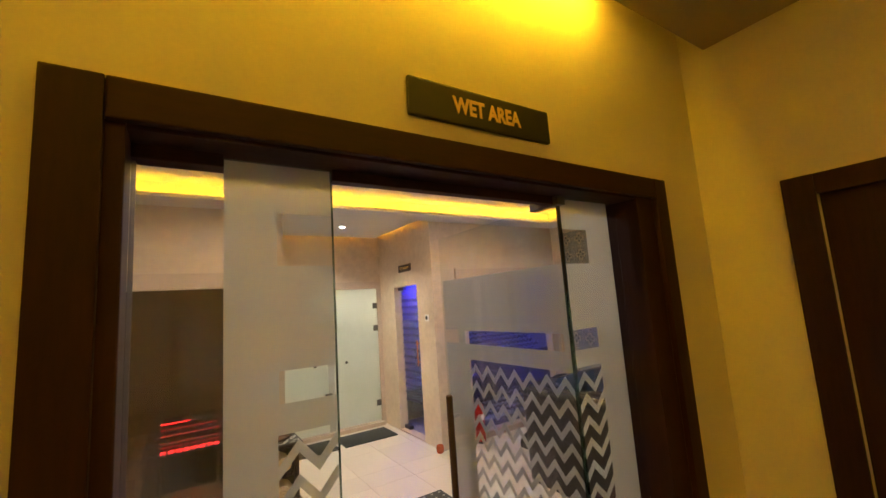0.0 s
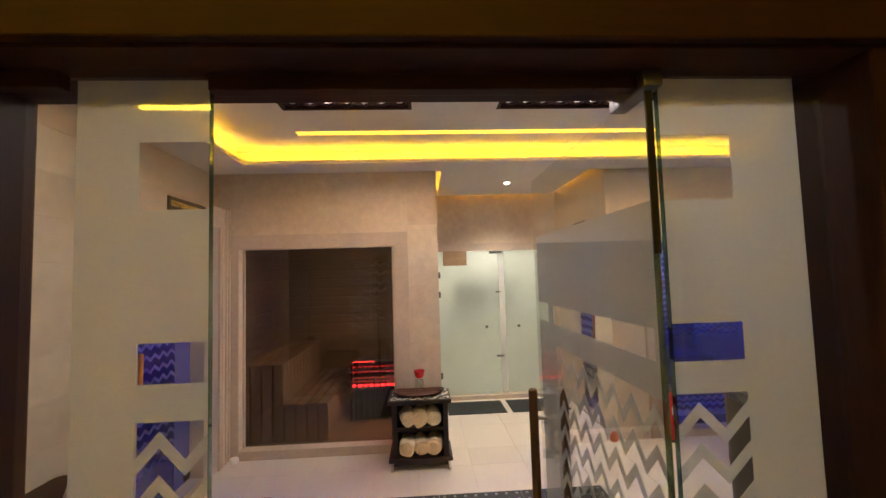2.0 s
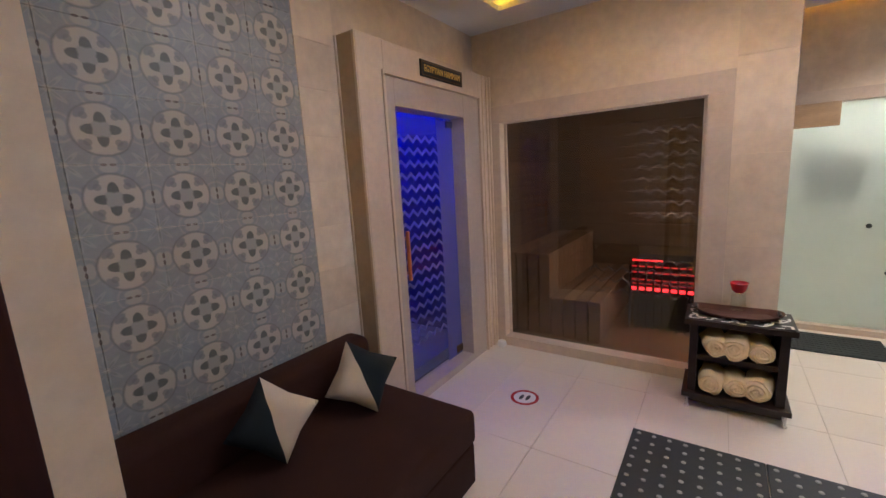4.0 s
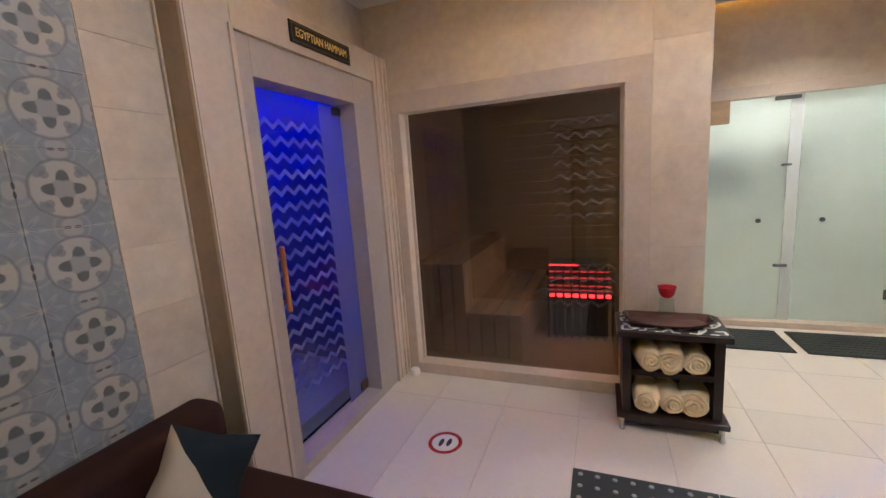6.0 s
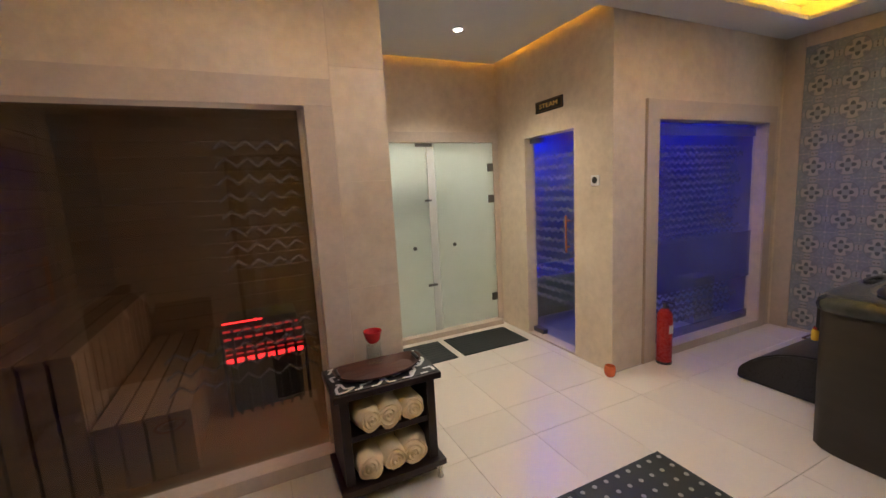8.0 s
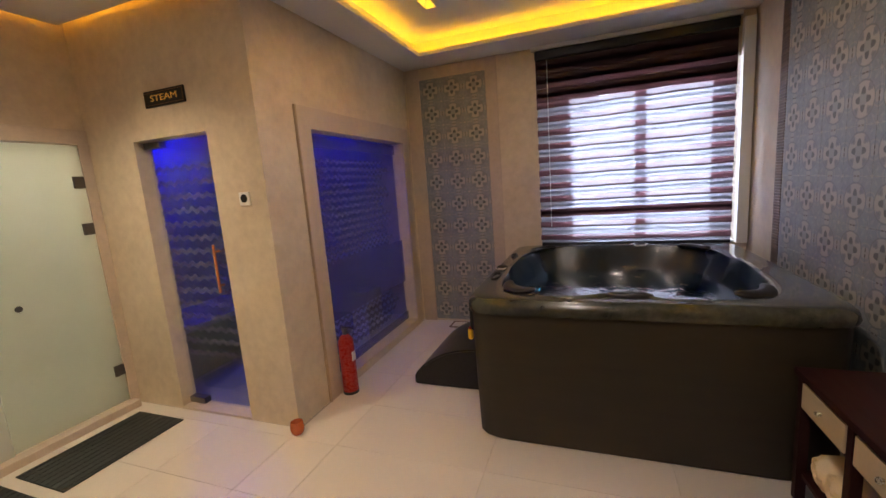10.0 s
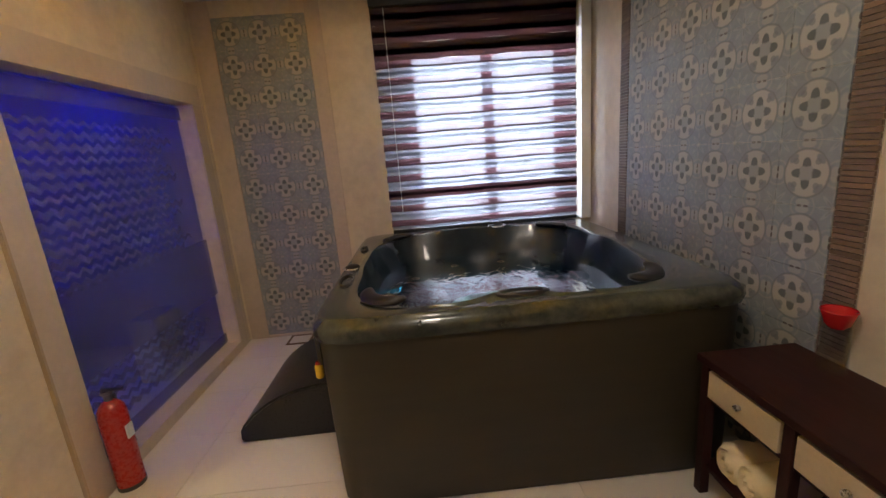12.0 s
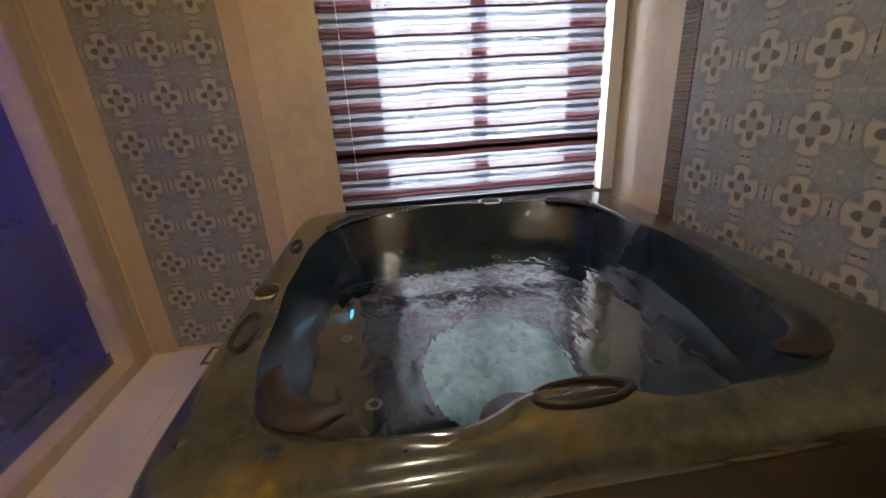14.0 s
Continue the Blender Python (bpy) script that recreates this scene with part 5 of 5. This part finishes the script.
for a, b in zip(rows, rows[1:]):
    for k in range(len(prof)):
        own.faces.new((a[k], a[(k + 1) % len(prof)], b[(k + 1) % len(prof)], b[k]))
own.faces.new(rows[0])
own.faces.new(rows[-1][::-1])
bmesh.ops.recalc_face_normals(own, faces=own.faces)
bmesh.ops.bevel(own, geom=[e for e in own.edges if e.calc_face_angle(0) > 0.7], offset=0.012, segments=2, affect="EDGES")
part("body", own, BLACK_MATT, st, "", True)
for y, z in ((2.40, 0.322),):
    for k in range(5):
        part("grip_rib", box(2.88, 3.47, y - 0.05 + k * 0.022, y - 0.043 + k * 0.022, z - 0.004, z + 0.003, 0.001), BLACK, st)
yk = thing("lock_key", 2.40, 2.306, 0.58, "small yellow plug with a red tip on the hot tub's side", "plug")
part("body", spun([(0.014, 0.0), (0.018, 0.008), (0.018, 0.055), (0.013, 0.065)], (2.40, 2.306, 0.580)), YELLOW, yk, "", True)
part("cap", spun([(0.013, 0.064), (0.013, 0.074), (0.008, 0.080)], (2.40, 2.306, 0.580)), RED_PAINT, yk, "red tip", True)
part("strap", box(2.392, 2.408, 2.286, 2.304, 0.640, 0.800, 0.002), BLACK, yk, "short black strap")
ve = thing("floor_drain", 4.17, 2.97, 0, "rectangular floor drain with a dark rim", "drain")
part("rim", boxes((4.06, 4.25, 2.86, 2.88, 0.0, 0.006), (4.06, 4.25, 3.05, 3.07, 0.0, 0.006), (4.06, 4.08, 2.88, 3.05, 0.0, 0.006), (4.23, 4.25, 2.88, 3.05, 0.0, 0.006)), BRONZE, ve)
part("plate", box(4.081, 4.229, 2.881, 3.049, 0.0, 0.004), FLOOR_TILE, ve)

wp = thing("wall_panel", 1.58, YS, 1.46, "plain brown wooden board on the wall", "board")
part("board", box(1.35, 1.757, YS, YS + 0.03, 1.435, 1.820, 0.006), BOARD_WOOD, wp)


# ---------------------------------------------------------------- towel stands
def towel_mesh():
    """A thick rolled towel lying along y, with spiral folds on its rounded ends."""
    own = bmesh.new()
    n, m, R = 30, 11, 0.062
    def ring_at(r, y, turn):
        out = []
        for k in range(n):
            a = 2 * math.pi * k / n
            v = Vector((r * math.cos(a), y, r * math.sin(a)))
            if turn:
                fold = math.sin(2 * math.pi * (r / 0.019) - a)
                v.y -= turn * (0.007 * fold * min(1, r / 0.012) + 0.012 * (1 - (r / R) ** 2))
            v += noise.noise_vector(v * 17) * 0.019 * (r / R)
            out.append(own.verts.new(v))
        return out
    rings = [ring_at(R * (0.04 + 0.96 * i / m) * (1 - 0.05 * (i == m)), -0.112 + 0.012 * (i / m) ** 6, 1) for i in range(m + 1)]
    rings += [ring_at(R * 1.02, y, 0) for y in (-0.085, -0.03, 0.03, 0.085)]
    rings += [ring_at(R * (0.04 + 0.96 * i / m) * (1 - 0.05 * (i == m)), 0.112 - 0.012 * (i / m) ** 6, -1) for i in range(m, -1, -1)]
    for p, q in zip(rings, rings[1:]):
        for k in range(n):
            own.faces.new((p[k], p[(k + 1) % n], q[(k + 1) % n], q[k]))
    own.faces.new(rings[0])
    own.faces.new(rings[-1][::-1])
    # the loose outer edge of the cloth along the roll
    flap = [[own.verts.new((R * (1.0 + 0.10 * (j == 1)) * math.cos(0.5 + 0.16 * j), y, R * (1.0 + 0.10 * (j == 1)) * math.sin(0.5 + 0.16 * j))) for j in range(4)] for y in (-0.104, -0.04, 0.04, 0.104)]
    for p, q in zip(flap, flap[1:]):
        for j in range(3):
            own.faces.new((p[j], p[j + 1], q[j + 1], q[j]))
    bmesh.ops.recalc_face_normals(own, faces=own.faces)
    return own


first_towel = None


def towel(x, y, z, turn, roll, size):
    global first_towel
    m = pose(x, y, z, 0, roll, turn)
    if first_towel is None:
        first_towel = tagged(part("rolled_towel", towel_mesh(), TOWEL, None, "", True), "rolled cream terry towel on a dark shelf", "towel", "rolled towels")
        ob = first_towel
        ob.matrix_basis = m @ Matrix.Diagonal((size, 1, size, 1))
    else:
        ob = copy_thing(first_towel, m)
        ob.scale = (size, 1, size)
    return ob


def towel_stand(x0, x1, y0, y1, label):
    """A low dark stand: patterned top, two shelves, steel feet."""
    ob = thing("towel_stand", (x0 + x1) / 2, (y0 + y1) / 2, 0, label, "stand", "towel stands")
    top = part("top", box(x0 - 0.03, x1 + 0.03, y0 - 0.03, y1, 0.570, 0.605, 0.004), ESPRESSO, ob)
    ins = part("inlay", box(x0 - 0.015, x1 + 0.015, y0 - 0.015, y1 - 0.01, 0.605, 0.609, 0.001), BLACK, top, "dark glass top")
    bm = bmesh.new()
    rng = random.Random(5)
    cells = {}

    def knot(i, j):
        if (i, j) not in cells:
            cells[i, j] = (x0 - 0.005 + (x1 - x0 + 0.01) * min(1, max(0, (i + rng.uniform(-0.25, 0.25)) / 12)), y0 - 0.008 + (y1 - y0 - 0.01) * min(1, max(0, (j + rng.uniform(-0.25, 0.25)) / 6)), 0.611)
        return Vector(cells[i, j])
    for i in range(13):
        for j in range(7):
            if i < 12 and (j + i) % 4 != 3:
                rod(knot(i, j), knot(i + 1, j + (1 if (i + j) % 2 and j < 6 else 0)), 0.0075, bm, steps=6)
            if j < 6 and (i + 2 * j) % 3 == 0:
                rod(knot(i, j), knot(i, j + 1), 0.0075, bm, steps=6)
    for v in bm.verts:
        v.co.z = 0.6095 + (v.co.z - 0.611) * 0.2
    tagged(part("pattern", bm, WHITE, top, "white irregular net pattern on the top"), kind="stuff")
    part("side", box(x0, x0 + 0.045, y0, y1, 0.10, 0.570, 0.003), ESPRESSO, ob)
    part("side", box(x1 - 0.045, x1, y0, y1, 0.10, 0.570, 0.003), ESPRESSO, ob)
    part("back", box(x0 + 0.045, x1 - 0.045, y1 - 0.02, y1, 0.10, 0.570), ESPRESSO, ob)
    part("shelf", box(x0 + 0.045, x1 - 0.045, y0 + 0.01, y1 - 0.02, 0.330, 0.362, 0.002), ESPRESSO, ob)
    part("base_shelf", box(x0 - 0.03, x1 + 0.03, y0 - 0.04, y1, 0.080, 0.112, 0.004), ESPRESSO, ob)
    part("apron", box(x0 + 0.01, x1 - 0.01, y0 + 0.01, y0 + 0.03, 0.030, 0.080, 0.002), ESPRESSO, ob)
    for x in (x0, x1):
        for y in (y0 - 0.015, y1 - 0.03):
            part("foot", spun([(0.016, 0.0), (0.018, 0.006), (0.010, 0.03), (0.013, 0.080)], (x, y, 0)), CHROME, ob, "polished steel foot", True)
    return ob


S0, S1, SF, SB = -0.165, 0.335, 3.06, 3.38
towel_stand(S0, S1, SF, SB, "low espresso wood stand with towel shelves and a patterned top")
for i, (x, k) in enumerate(((-0.035, 1.05), (0.085, 1.15), (0.205, 1.0))):
    towel(x, SF + 0.105, 0.432 + 0.006 * (i == 1), (8, -6, 3)[i], i * 75, k)
    towel(x + 0.005 * i, SF + 0.105, 0.183, (-4, 5, -9)[i], 40 + i * 110, (1.1, 1.0, 1.15)[i])

tr = thing("serving_tray", 0.08, 3.21, 0.612, "oval dark wooden tray with raised handles on the stand", "tray")
own = bmesh.new()
prof = [(0.0, 0.004), (0.8, 0.004), (0.97, 0.018), (1.0, 0.020), (0.98, 0.012), (0.84, 0.0), (0.0, -0.002)]
rows = []
for i in range(40):
    a = 2 * math.pi * i / 40
    c, s = math.cos(a), math.sin(a)
    r = (abs(c / 0.240) ** 2.3 + abs(s / 0.125) ** 2.3) ** (-1 / 2.3)
    lift = 0.022 * abs(c) ** 6
    rows.append([own.verts.new((0.075 + r * max(f, 0.02) * c, 3.20 + r * max(f, 0.02) * s, 0.617 + z + (lift if f > 0.9 else 0))) for f, z in prof])
for i in range(40):
    a, b = rows[i], rows[(i + 1) % 40]
    for j in range(len(prof) - 1):
        own.faces.new((a[j], b[j], b[j + 1], a[j + 1]))
bmesh.ops.remove_doubles(own, verts=own.verts, dist=0.0005)
bmesh.ops.recalc_face_normals(own, faces=own.faces)
part("dish", own, TRAY_WOOD, tr, "", True)
for s1 in (-1, 1):
    part("handle", rod((0.075 + s1 * 0.215, 3.155, 0.648), (0.075 + s1 * 0.215, 3.245, 0.648), 0.010), BLACK, tr, "dark raised handle", True)


def candle_cup(x, y, z, label, h=0.11):
    """A clear tumbler with a red candle cup set on its mouth."""
    cu = thing("candle_cup", x, y, z, label, "candle holder", "candle cups")
    c1 = part("holder", spun([(0.045, 0.0), (0.047, 0.004), (0.040, h), (0.038, h + 0.002), (0.036, h), (0.042, 0.006)], (x, y, z)), GLASS, cu, "clear glass tumbler", True)
    c1.visible_shadow = False
    part("cup", spun([(0.024, 0.0), (0.040, 0.018), (0.052, 0.065), (0.050, 0.068), (0.046, 0.066), (0.034, 0.022), (0.020, 0.008)], (x, y, z + h + 0.004)), RED_GLASS, cu, "red glass cup", True)
    part("wax", spun([(0.030, 0.0), (0.036, 0.016)], (x, y, z + h + 0.022)), WHITE, cu, "white wax")


candle_cup(0.085, 3.30, 0.623, "clear glass holder with a red candle cup on the tray")
candle_cup(1.985, 0.378, 0.633, "tall clear glass holder with a red candle cup on the cabinet", 0.16)

cb = thing("drawer_cabinet", 1.80, 0.52, 0, "dark mahogany cabinet with cream drawer fronts beside the hot tub", "cabinet")
C0, C1, CF = 1.36, 2.195, 0.73
part("top", box(C0, C1, YS + 0.005, CF, 0.600, 0.632, 0.005), DARK_WOOD_H, cb)
for x in (C0 + 0.02, (C0 + C1) / 2 - 0.02, C1 - 0.06):
    part("leg", box(x, x + 0.04, CF - 0.05, CF - 0.01, 0.0, 0.600, 0.004), DARK_WOOD, cb)
    part("leg", box(x, x + 0.04, YS + 0.01, YS + 0.05, 0.0, 0.600, 0.004), DARK_WOOD, cb)
for a, b in ((C0 + 0.065, (C0 + C1) / 2 - 0.03), ((C0 + C1) / 2 + 0.03, C1 - 0.065)):
    dr = part("drawer", box(a, b, CF - 0.035, CF - 0.008, 0.47, 0.585, 0.004), CREAM_PAINT, cb, "cream painted drawer front")
    part("knob", spun([(0.008, 0.0), (0.013, 0.012), (0.010, 0.020)], ((a + b) / 2, CF - 0.009, 0.53), axis="Y"), CHROME, dr, "", True)
part("back", box(C0 + 0.02, C1 - 0.02, YS + 0.006, YS + 0.016, 0.10, 0.600), DARK_WOOD, cb)
part("shelf", box(C0 + 0.03, C1 - 0.03, YS + 0.02, CF - 0.03, 0.120, 0.145, 0.003), DARK_WOOD_H, cb)
part("shelf", box(C0 + 0.03, C1 - 0.03, YS + 0.02, CF - 0.03, 0.44, 0.462, 0.003), DARK_WOOD_H, cb)
for x, r in ((2.06, 30), (1.94, 120), (1.64, 70), (1.52, 200)):
    ob = towel(x, CF - 0.17, 0.212, 180, r, 1.1)

# ---------------------------------------------------------------- sofa and cushions
so = thing("sofa", -1.45, 1.05, 0, "low dark brown fabric sofa against the tiled wall", "sofa")
SX, SYa, SYb = -1.0, 0.34, 1.735


def soft_box(x0, x1, y0, y1, z0, z1, r, puff=0.0, cuts=5):
    own = box(x0, x1, y0, y1, z0, z1)
    bmesh.ops.bevel(own, geom=own.edges[:], offset=r, segments=4, affect="EDGES", profile=0.5)
    return own


part("base", soft_box(XW + 0.02, SX - 0.01, SYa + 0.01, SYb - 0.01, 0.03, 0.26, 0.02), SOFA, so, "", True)
part("seat", soft_box(XW + 0.14, SX, SYa, SYb, 0.255, 0.435, 0.035), SOFA, so, "", True)
own = soft_box(XW + 0.015, XW + 0.20, SYa, SYb + 0.02, 0.24, 0.70, 0.06)
part("backrest", own, SOFA, so, "", True)
for x in (XW + 0.1, SX - 0.1):
    for y in (SYa + 0.1, SYb - 0.1):
        part("foot", box(x - 0.025, x + 0.025, y - 0.025, y + 0.025, 0.0, 0.035, 0.004), BLACK, so)


def cushion(m, size, light, label):
    """A square cushion: puffed in the middle, pinched at its corners."""
    own = bmesh.new()
    n = 14
    for s in (1, -1):
        g = [[None] * (n + 1) for _ in range(n + 1)]
        for i in range(n + 1):
            for j in range(n + 1):
                u, v = 2 * i / n - 1, 2 * j / n - 1
                puff = ((1 - u ** 4) * (1 - v ** 4)) ** 0.6
                k = 1 - 0.10 * (1 - abs(u * v)) * max(abs(u), abs(v)) ** 3
                p = Vector((u * k * size / 2, s * 0.075 * puff, v * k * size / 2))
                p += noise.noise_vector(p * 9 + Vector((s, 0, size))) * 0.008 * puff
                g[i][j] = own.verts.new(p)
        for i in range(n):
            for j in range(n):
                for f in ((g[i][j], g[i + 1][j], g[i][j + 1]), (g[i + 1][j], g[i + 1][j + 1], g[i][j + 1])):
                    own.faces.new(f if s < 0 else f[::-1])
    bmesh.ops.remove_doubles(own, verts=own.verts, dist=0.0008)
    bmesh.ops.recalc_face_normals(own, faces=own.faces)
    ob = thing("cushion", *m.translation, label, "cushion", "sofa cushions")
    # two triangles of cloth, parted along the diagonal
    for sign, cloth, words in ((light, CREAM_FABRIC, "cream linen half"), (-light, TEAL_FABRIC, "dark teal half")):
        half = own.copy()
        gone = [f for f in half.faces if (f.calc_center_median().x + f.calc_center_median().z) * sign < 0]
        bmesh.ops.delete(half, geom=gone, context="FACES")
        bmesh.ops.transform(half, matrix=m, verts=half.verts)
        part("cream_half" if cloth is CREAM_FABRIC else "teal_half", half, cloth, ob, words, True)
    own.free()
    return ob


cushion(pose(-1.49, 1.455, 0.618, -16, 28, 50), 0.28, -1, "two-tone cushion, cream and dark teal, leaning on the sofa")
cushion(pose(-1.53, 0.985, 0.628, -16, 36, 54), 0.27, 1, "two-tone cushion, teal and cream, leaning beside the other")

# ---------------------------------------------------------------- lattice ceiling lights
def lattice_light(x0, x1, y0, y1):
    ob = thing("lattice_ceiling_light", (x0 + x1) / 2, (y0 + y1) / 2, UPPER, "square dark wooden lattice panel with a warm lamp behind it", "ceiling light", "lattice ceiling lights")
    f = 0.022
    part("frame", boxes((x0, x1, y0, y0 + f, UPPER - 0.004, UPPER + 0.03), (x0, x1, y1 - f, y1, UPPER - 0.004, UPPER + 0.03), (x0, x0 + f, y0 + f, y1 - f, UPPER - 0.004, UPPER + 0.03), (x1 - f, x1, y0 + f, y1 - f, UPPER - 0.004, UPPER + 0.03)), DARK_WOOD, ob, "dark wooden frame")
    bm = bmesh.new()
    cells = 7
    a = (x1 - x0 - 2 * f) / cells
    r = a * 0.40

    def bar(p, q):
        p, q = Vector((*p, UPPER + 0.018)), Vector((*q, UPPER + 0.018))
        own = box(-(q - p).length / 2 - 0.004, (q - p).length / 2 + 0.004, -0.0062, 0.0062, -0.008, 0.008)
        t = math.atan2(q.y - p.y, q.x - p.x)
        bmesh.ops.transform(own, matrix=Matrix.Translation((p + q) / 2) @ Matrix.Rotation(t, 4, "Z"), verts=own.verts)
        joined(bm, own)

    for i in range(cells):
        for j in range(cells):
            cx, cy = x0 + f + a * (i + 0.5), y0 + f + a * (j + 0.5)
            pts = [(cx + r * math.cos(math.pi * (k + 0.5) / 3), cy + r * math.sin(math.pi * (k + 0.5) / 3)) for k in range(6)]
            for k in range(6):
                bar(pts[k], pts[(k + 1) % 6])
            for k, (dx, dy) in enumerate(((0.5, 0.12), (0.5, -0.12), (-0.5, 0.12), (-0.5, -0.12), (0.1, 0.5), (-0.1, -0.5))):
                near = min(pts, key=lambda p: (p[0] - cx - dx * a) ** 2 + (p[1] - cy - dy * a) ** 2)
                bar(near, (cx + dx * a, cy + dy * a))
    part("backing", box(x0 + 0.001, x1 - 0.001, y0 + 0.001, y1 - 0.001, UPPER + 0.115, UPPER + 0.135), CREAM_PAINT, ob, "cream backing board")
    part("lattice", bm, DARK_WOOD, ob, "dark brown cut-out lattice")
    cx, cy = (x0 + x1) / 2, (y0 + y1) / 2
    lamp = part("lamp", spun([(0.02, -0.055), (0.06, -0.04), (0.075, 0.0), (0.05, 0.03)], (cx, cy, UPPER + 0.085)), LAMP_WARM, ob, "round warm lamp", True)


for a, b in LAT:
    lattice_light(a, b, LY0, LY1)
sp = thing("smoke_detector", 0.40, 2.05, UPPER, "small white round ceiling detector", "detector")
part("body", spun([(0.030, -0.030), (0.045, -0.022), (0.050, 0.0)], (0.40, 2.05, UPPER)), WHITE, sp, "", True)

# ---------------------------------------------------------------- small floor things
fs = thing("floor_marker", -1.131, 2.636, 0, "round white floor sticker with a red ring and footprints", "sticker")
part("disc", spun([(0.100, 0.0), (0.100, 0.0016)], (-1.131, 2.636, 0), steps=40), WHITE, fs)
bm = bmesh.new()
part("red_ring", spun([(0.078, 0.0018), (0.100, 0.0018), (0.100, 0.0030), (0.078, 0.0030), (0.078, 0.0018)], (-1.131, 2.636, 0), steps=40, closed=True), RED_PAINT, fs, "red ring")
for s in (-1, 1):
    bm = spun([(0.018, 0.0018), (0.018, 0.0032)], (0, 0, 0), steps=16)
    bmesh.ops.scale(bm, vec=(0.75, 2.0, 1.0), verts=bm.verts)
    bmesh.ops.translate(bm, vec=(-1.131 + s * 0.022, 2.636 + s * 0.006, 0), verts=bm.verts)
    part("footprint", bm, BLACK, fs, "dark footprint")
ba = thing("light_orb", -1.66, 3.365, 0, "small pale round floor candle in the corner", "candle")
part("orb", spun([(0.020, 0.0), (0.038, 0.012), (0.042, 0.034), (0.034, 0.058), (0.016, 0.066)], (-1.66, 3.365, 0)), WHITE, ba, "", True)

# ---------------------------------------------------------------- floor tiles
TXP, TYP = 0.4755, 0.951
floor_tile = mesh_of("floor_tile", box(-TXP / 2 + 0.0012, TXP / 2 - 0.0012, -TYP / 2 + 0.0012, TYP / 2 - 0.0012, -0.0055, 0.0, 0.0008), FLOOR_TILE)


def lay(x0, x1, y0, y1):
    """Floor tiles over a rectangle, cut at its edges; whole ones share a mesh."""
    i0, i1 = math.floor((x0 + 0.412) / TXP), math.ceil((x1 + 0.412) / TXP)
    j0, j1 = math.floor((y0 - 3.097) / TYP), math.ceil((y1 - 3.097) / TYP)
    for i in range(i0, i1):
        for j in range(j0, j1):
            a, b = -0.412 + i * TXP, 3.097 + j * TYP
            p, q, r, t = max(a, x0), min(a + TXP, x1), max(b, y0), min(b + TYP, y1)
            if q - p < 0.02 or t - r < 0.02:
                continue
            if q - p > TXP - 0.001 and t - r > TYP - 0.001:
                piece("floor_tile", floor_tile, floor, pose(a + TXP / 2, b + TYP / 2, 0))
            else:
                me = mesh_of("floor_tile", box(-(q - p) / 2 + 0.0012, (q - p) / 2 - 0.0012, -(t - r) / 2 + 0.0012, (t - r) / 2 - 0.0012, -0.0055, 0.0, 0.0008), FLOOR_TILE)
                piece("floor_tile", me, floor, pose((p + q) / 2, (r + t) / 2, 0))


lay(XW, XE, YS, YN)
lay(AX0, AX1, YN, 5.04)

# ---------------------------------------------------------------- stone plates on two narrow wall strips
def plates(parent, x0, x1, y0, y1, levels):
    for a, b in zip(levels, levels[1:]):
        part("stone_plate", box(x0, x1, y0, y1, a + 0.001, b - 0.001, 0.0012), STONE_PLATE, parent)


west = bpy.data.objects["wall_west"]
plates(west, XW, XW + 0.005, 1.584, 1.852, [0.0, 0.10] + [0.10 + 0.2485 * k for k in range(1, 11)] + [CEIL - 0.002])
sauna_wall = bpy.data.objects["wall_sauna"]
plates(sauna_wall, 0.003, AX0, YN - 0.005, YN, [0.0, 0.42, 1.02, 1.62, 2.22, CEIL - 0.002])
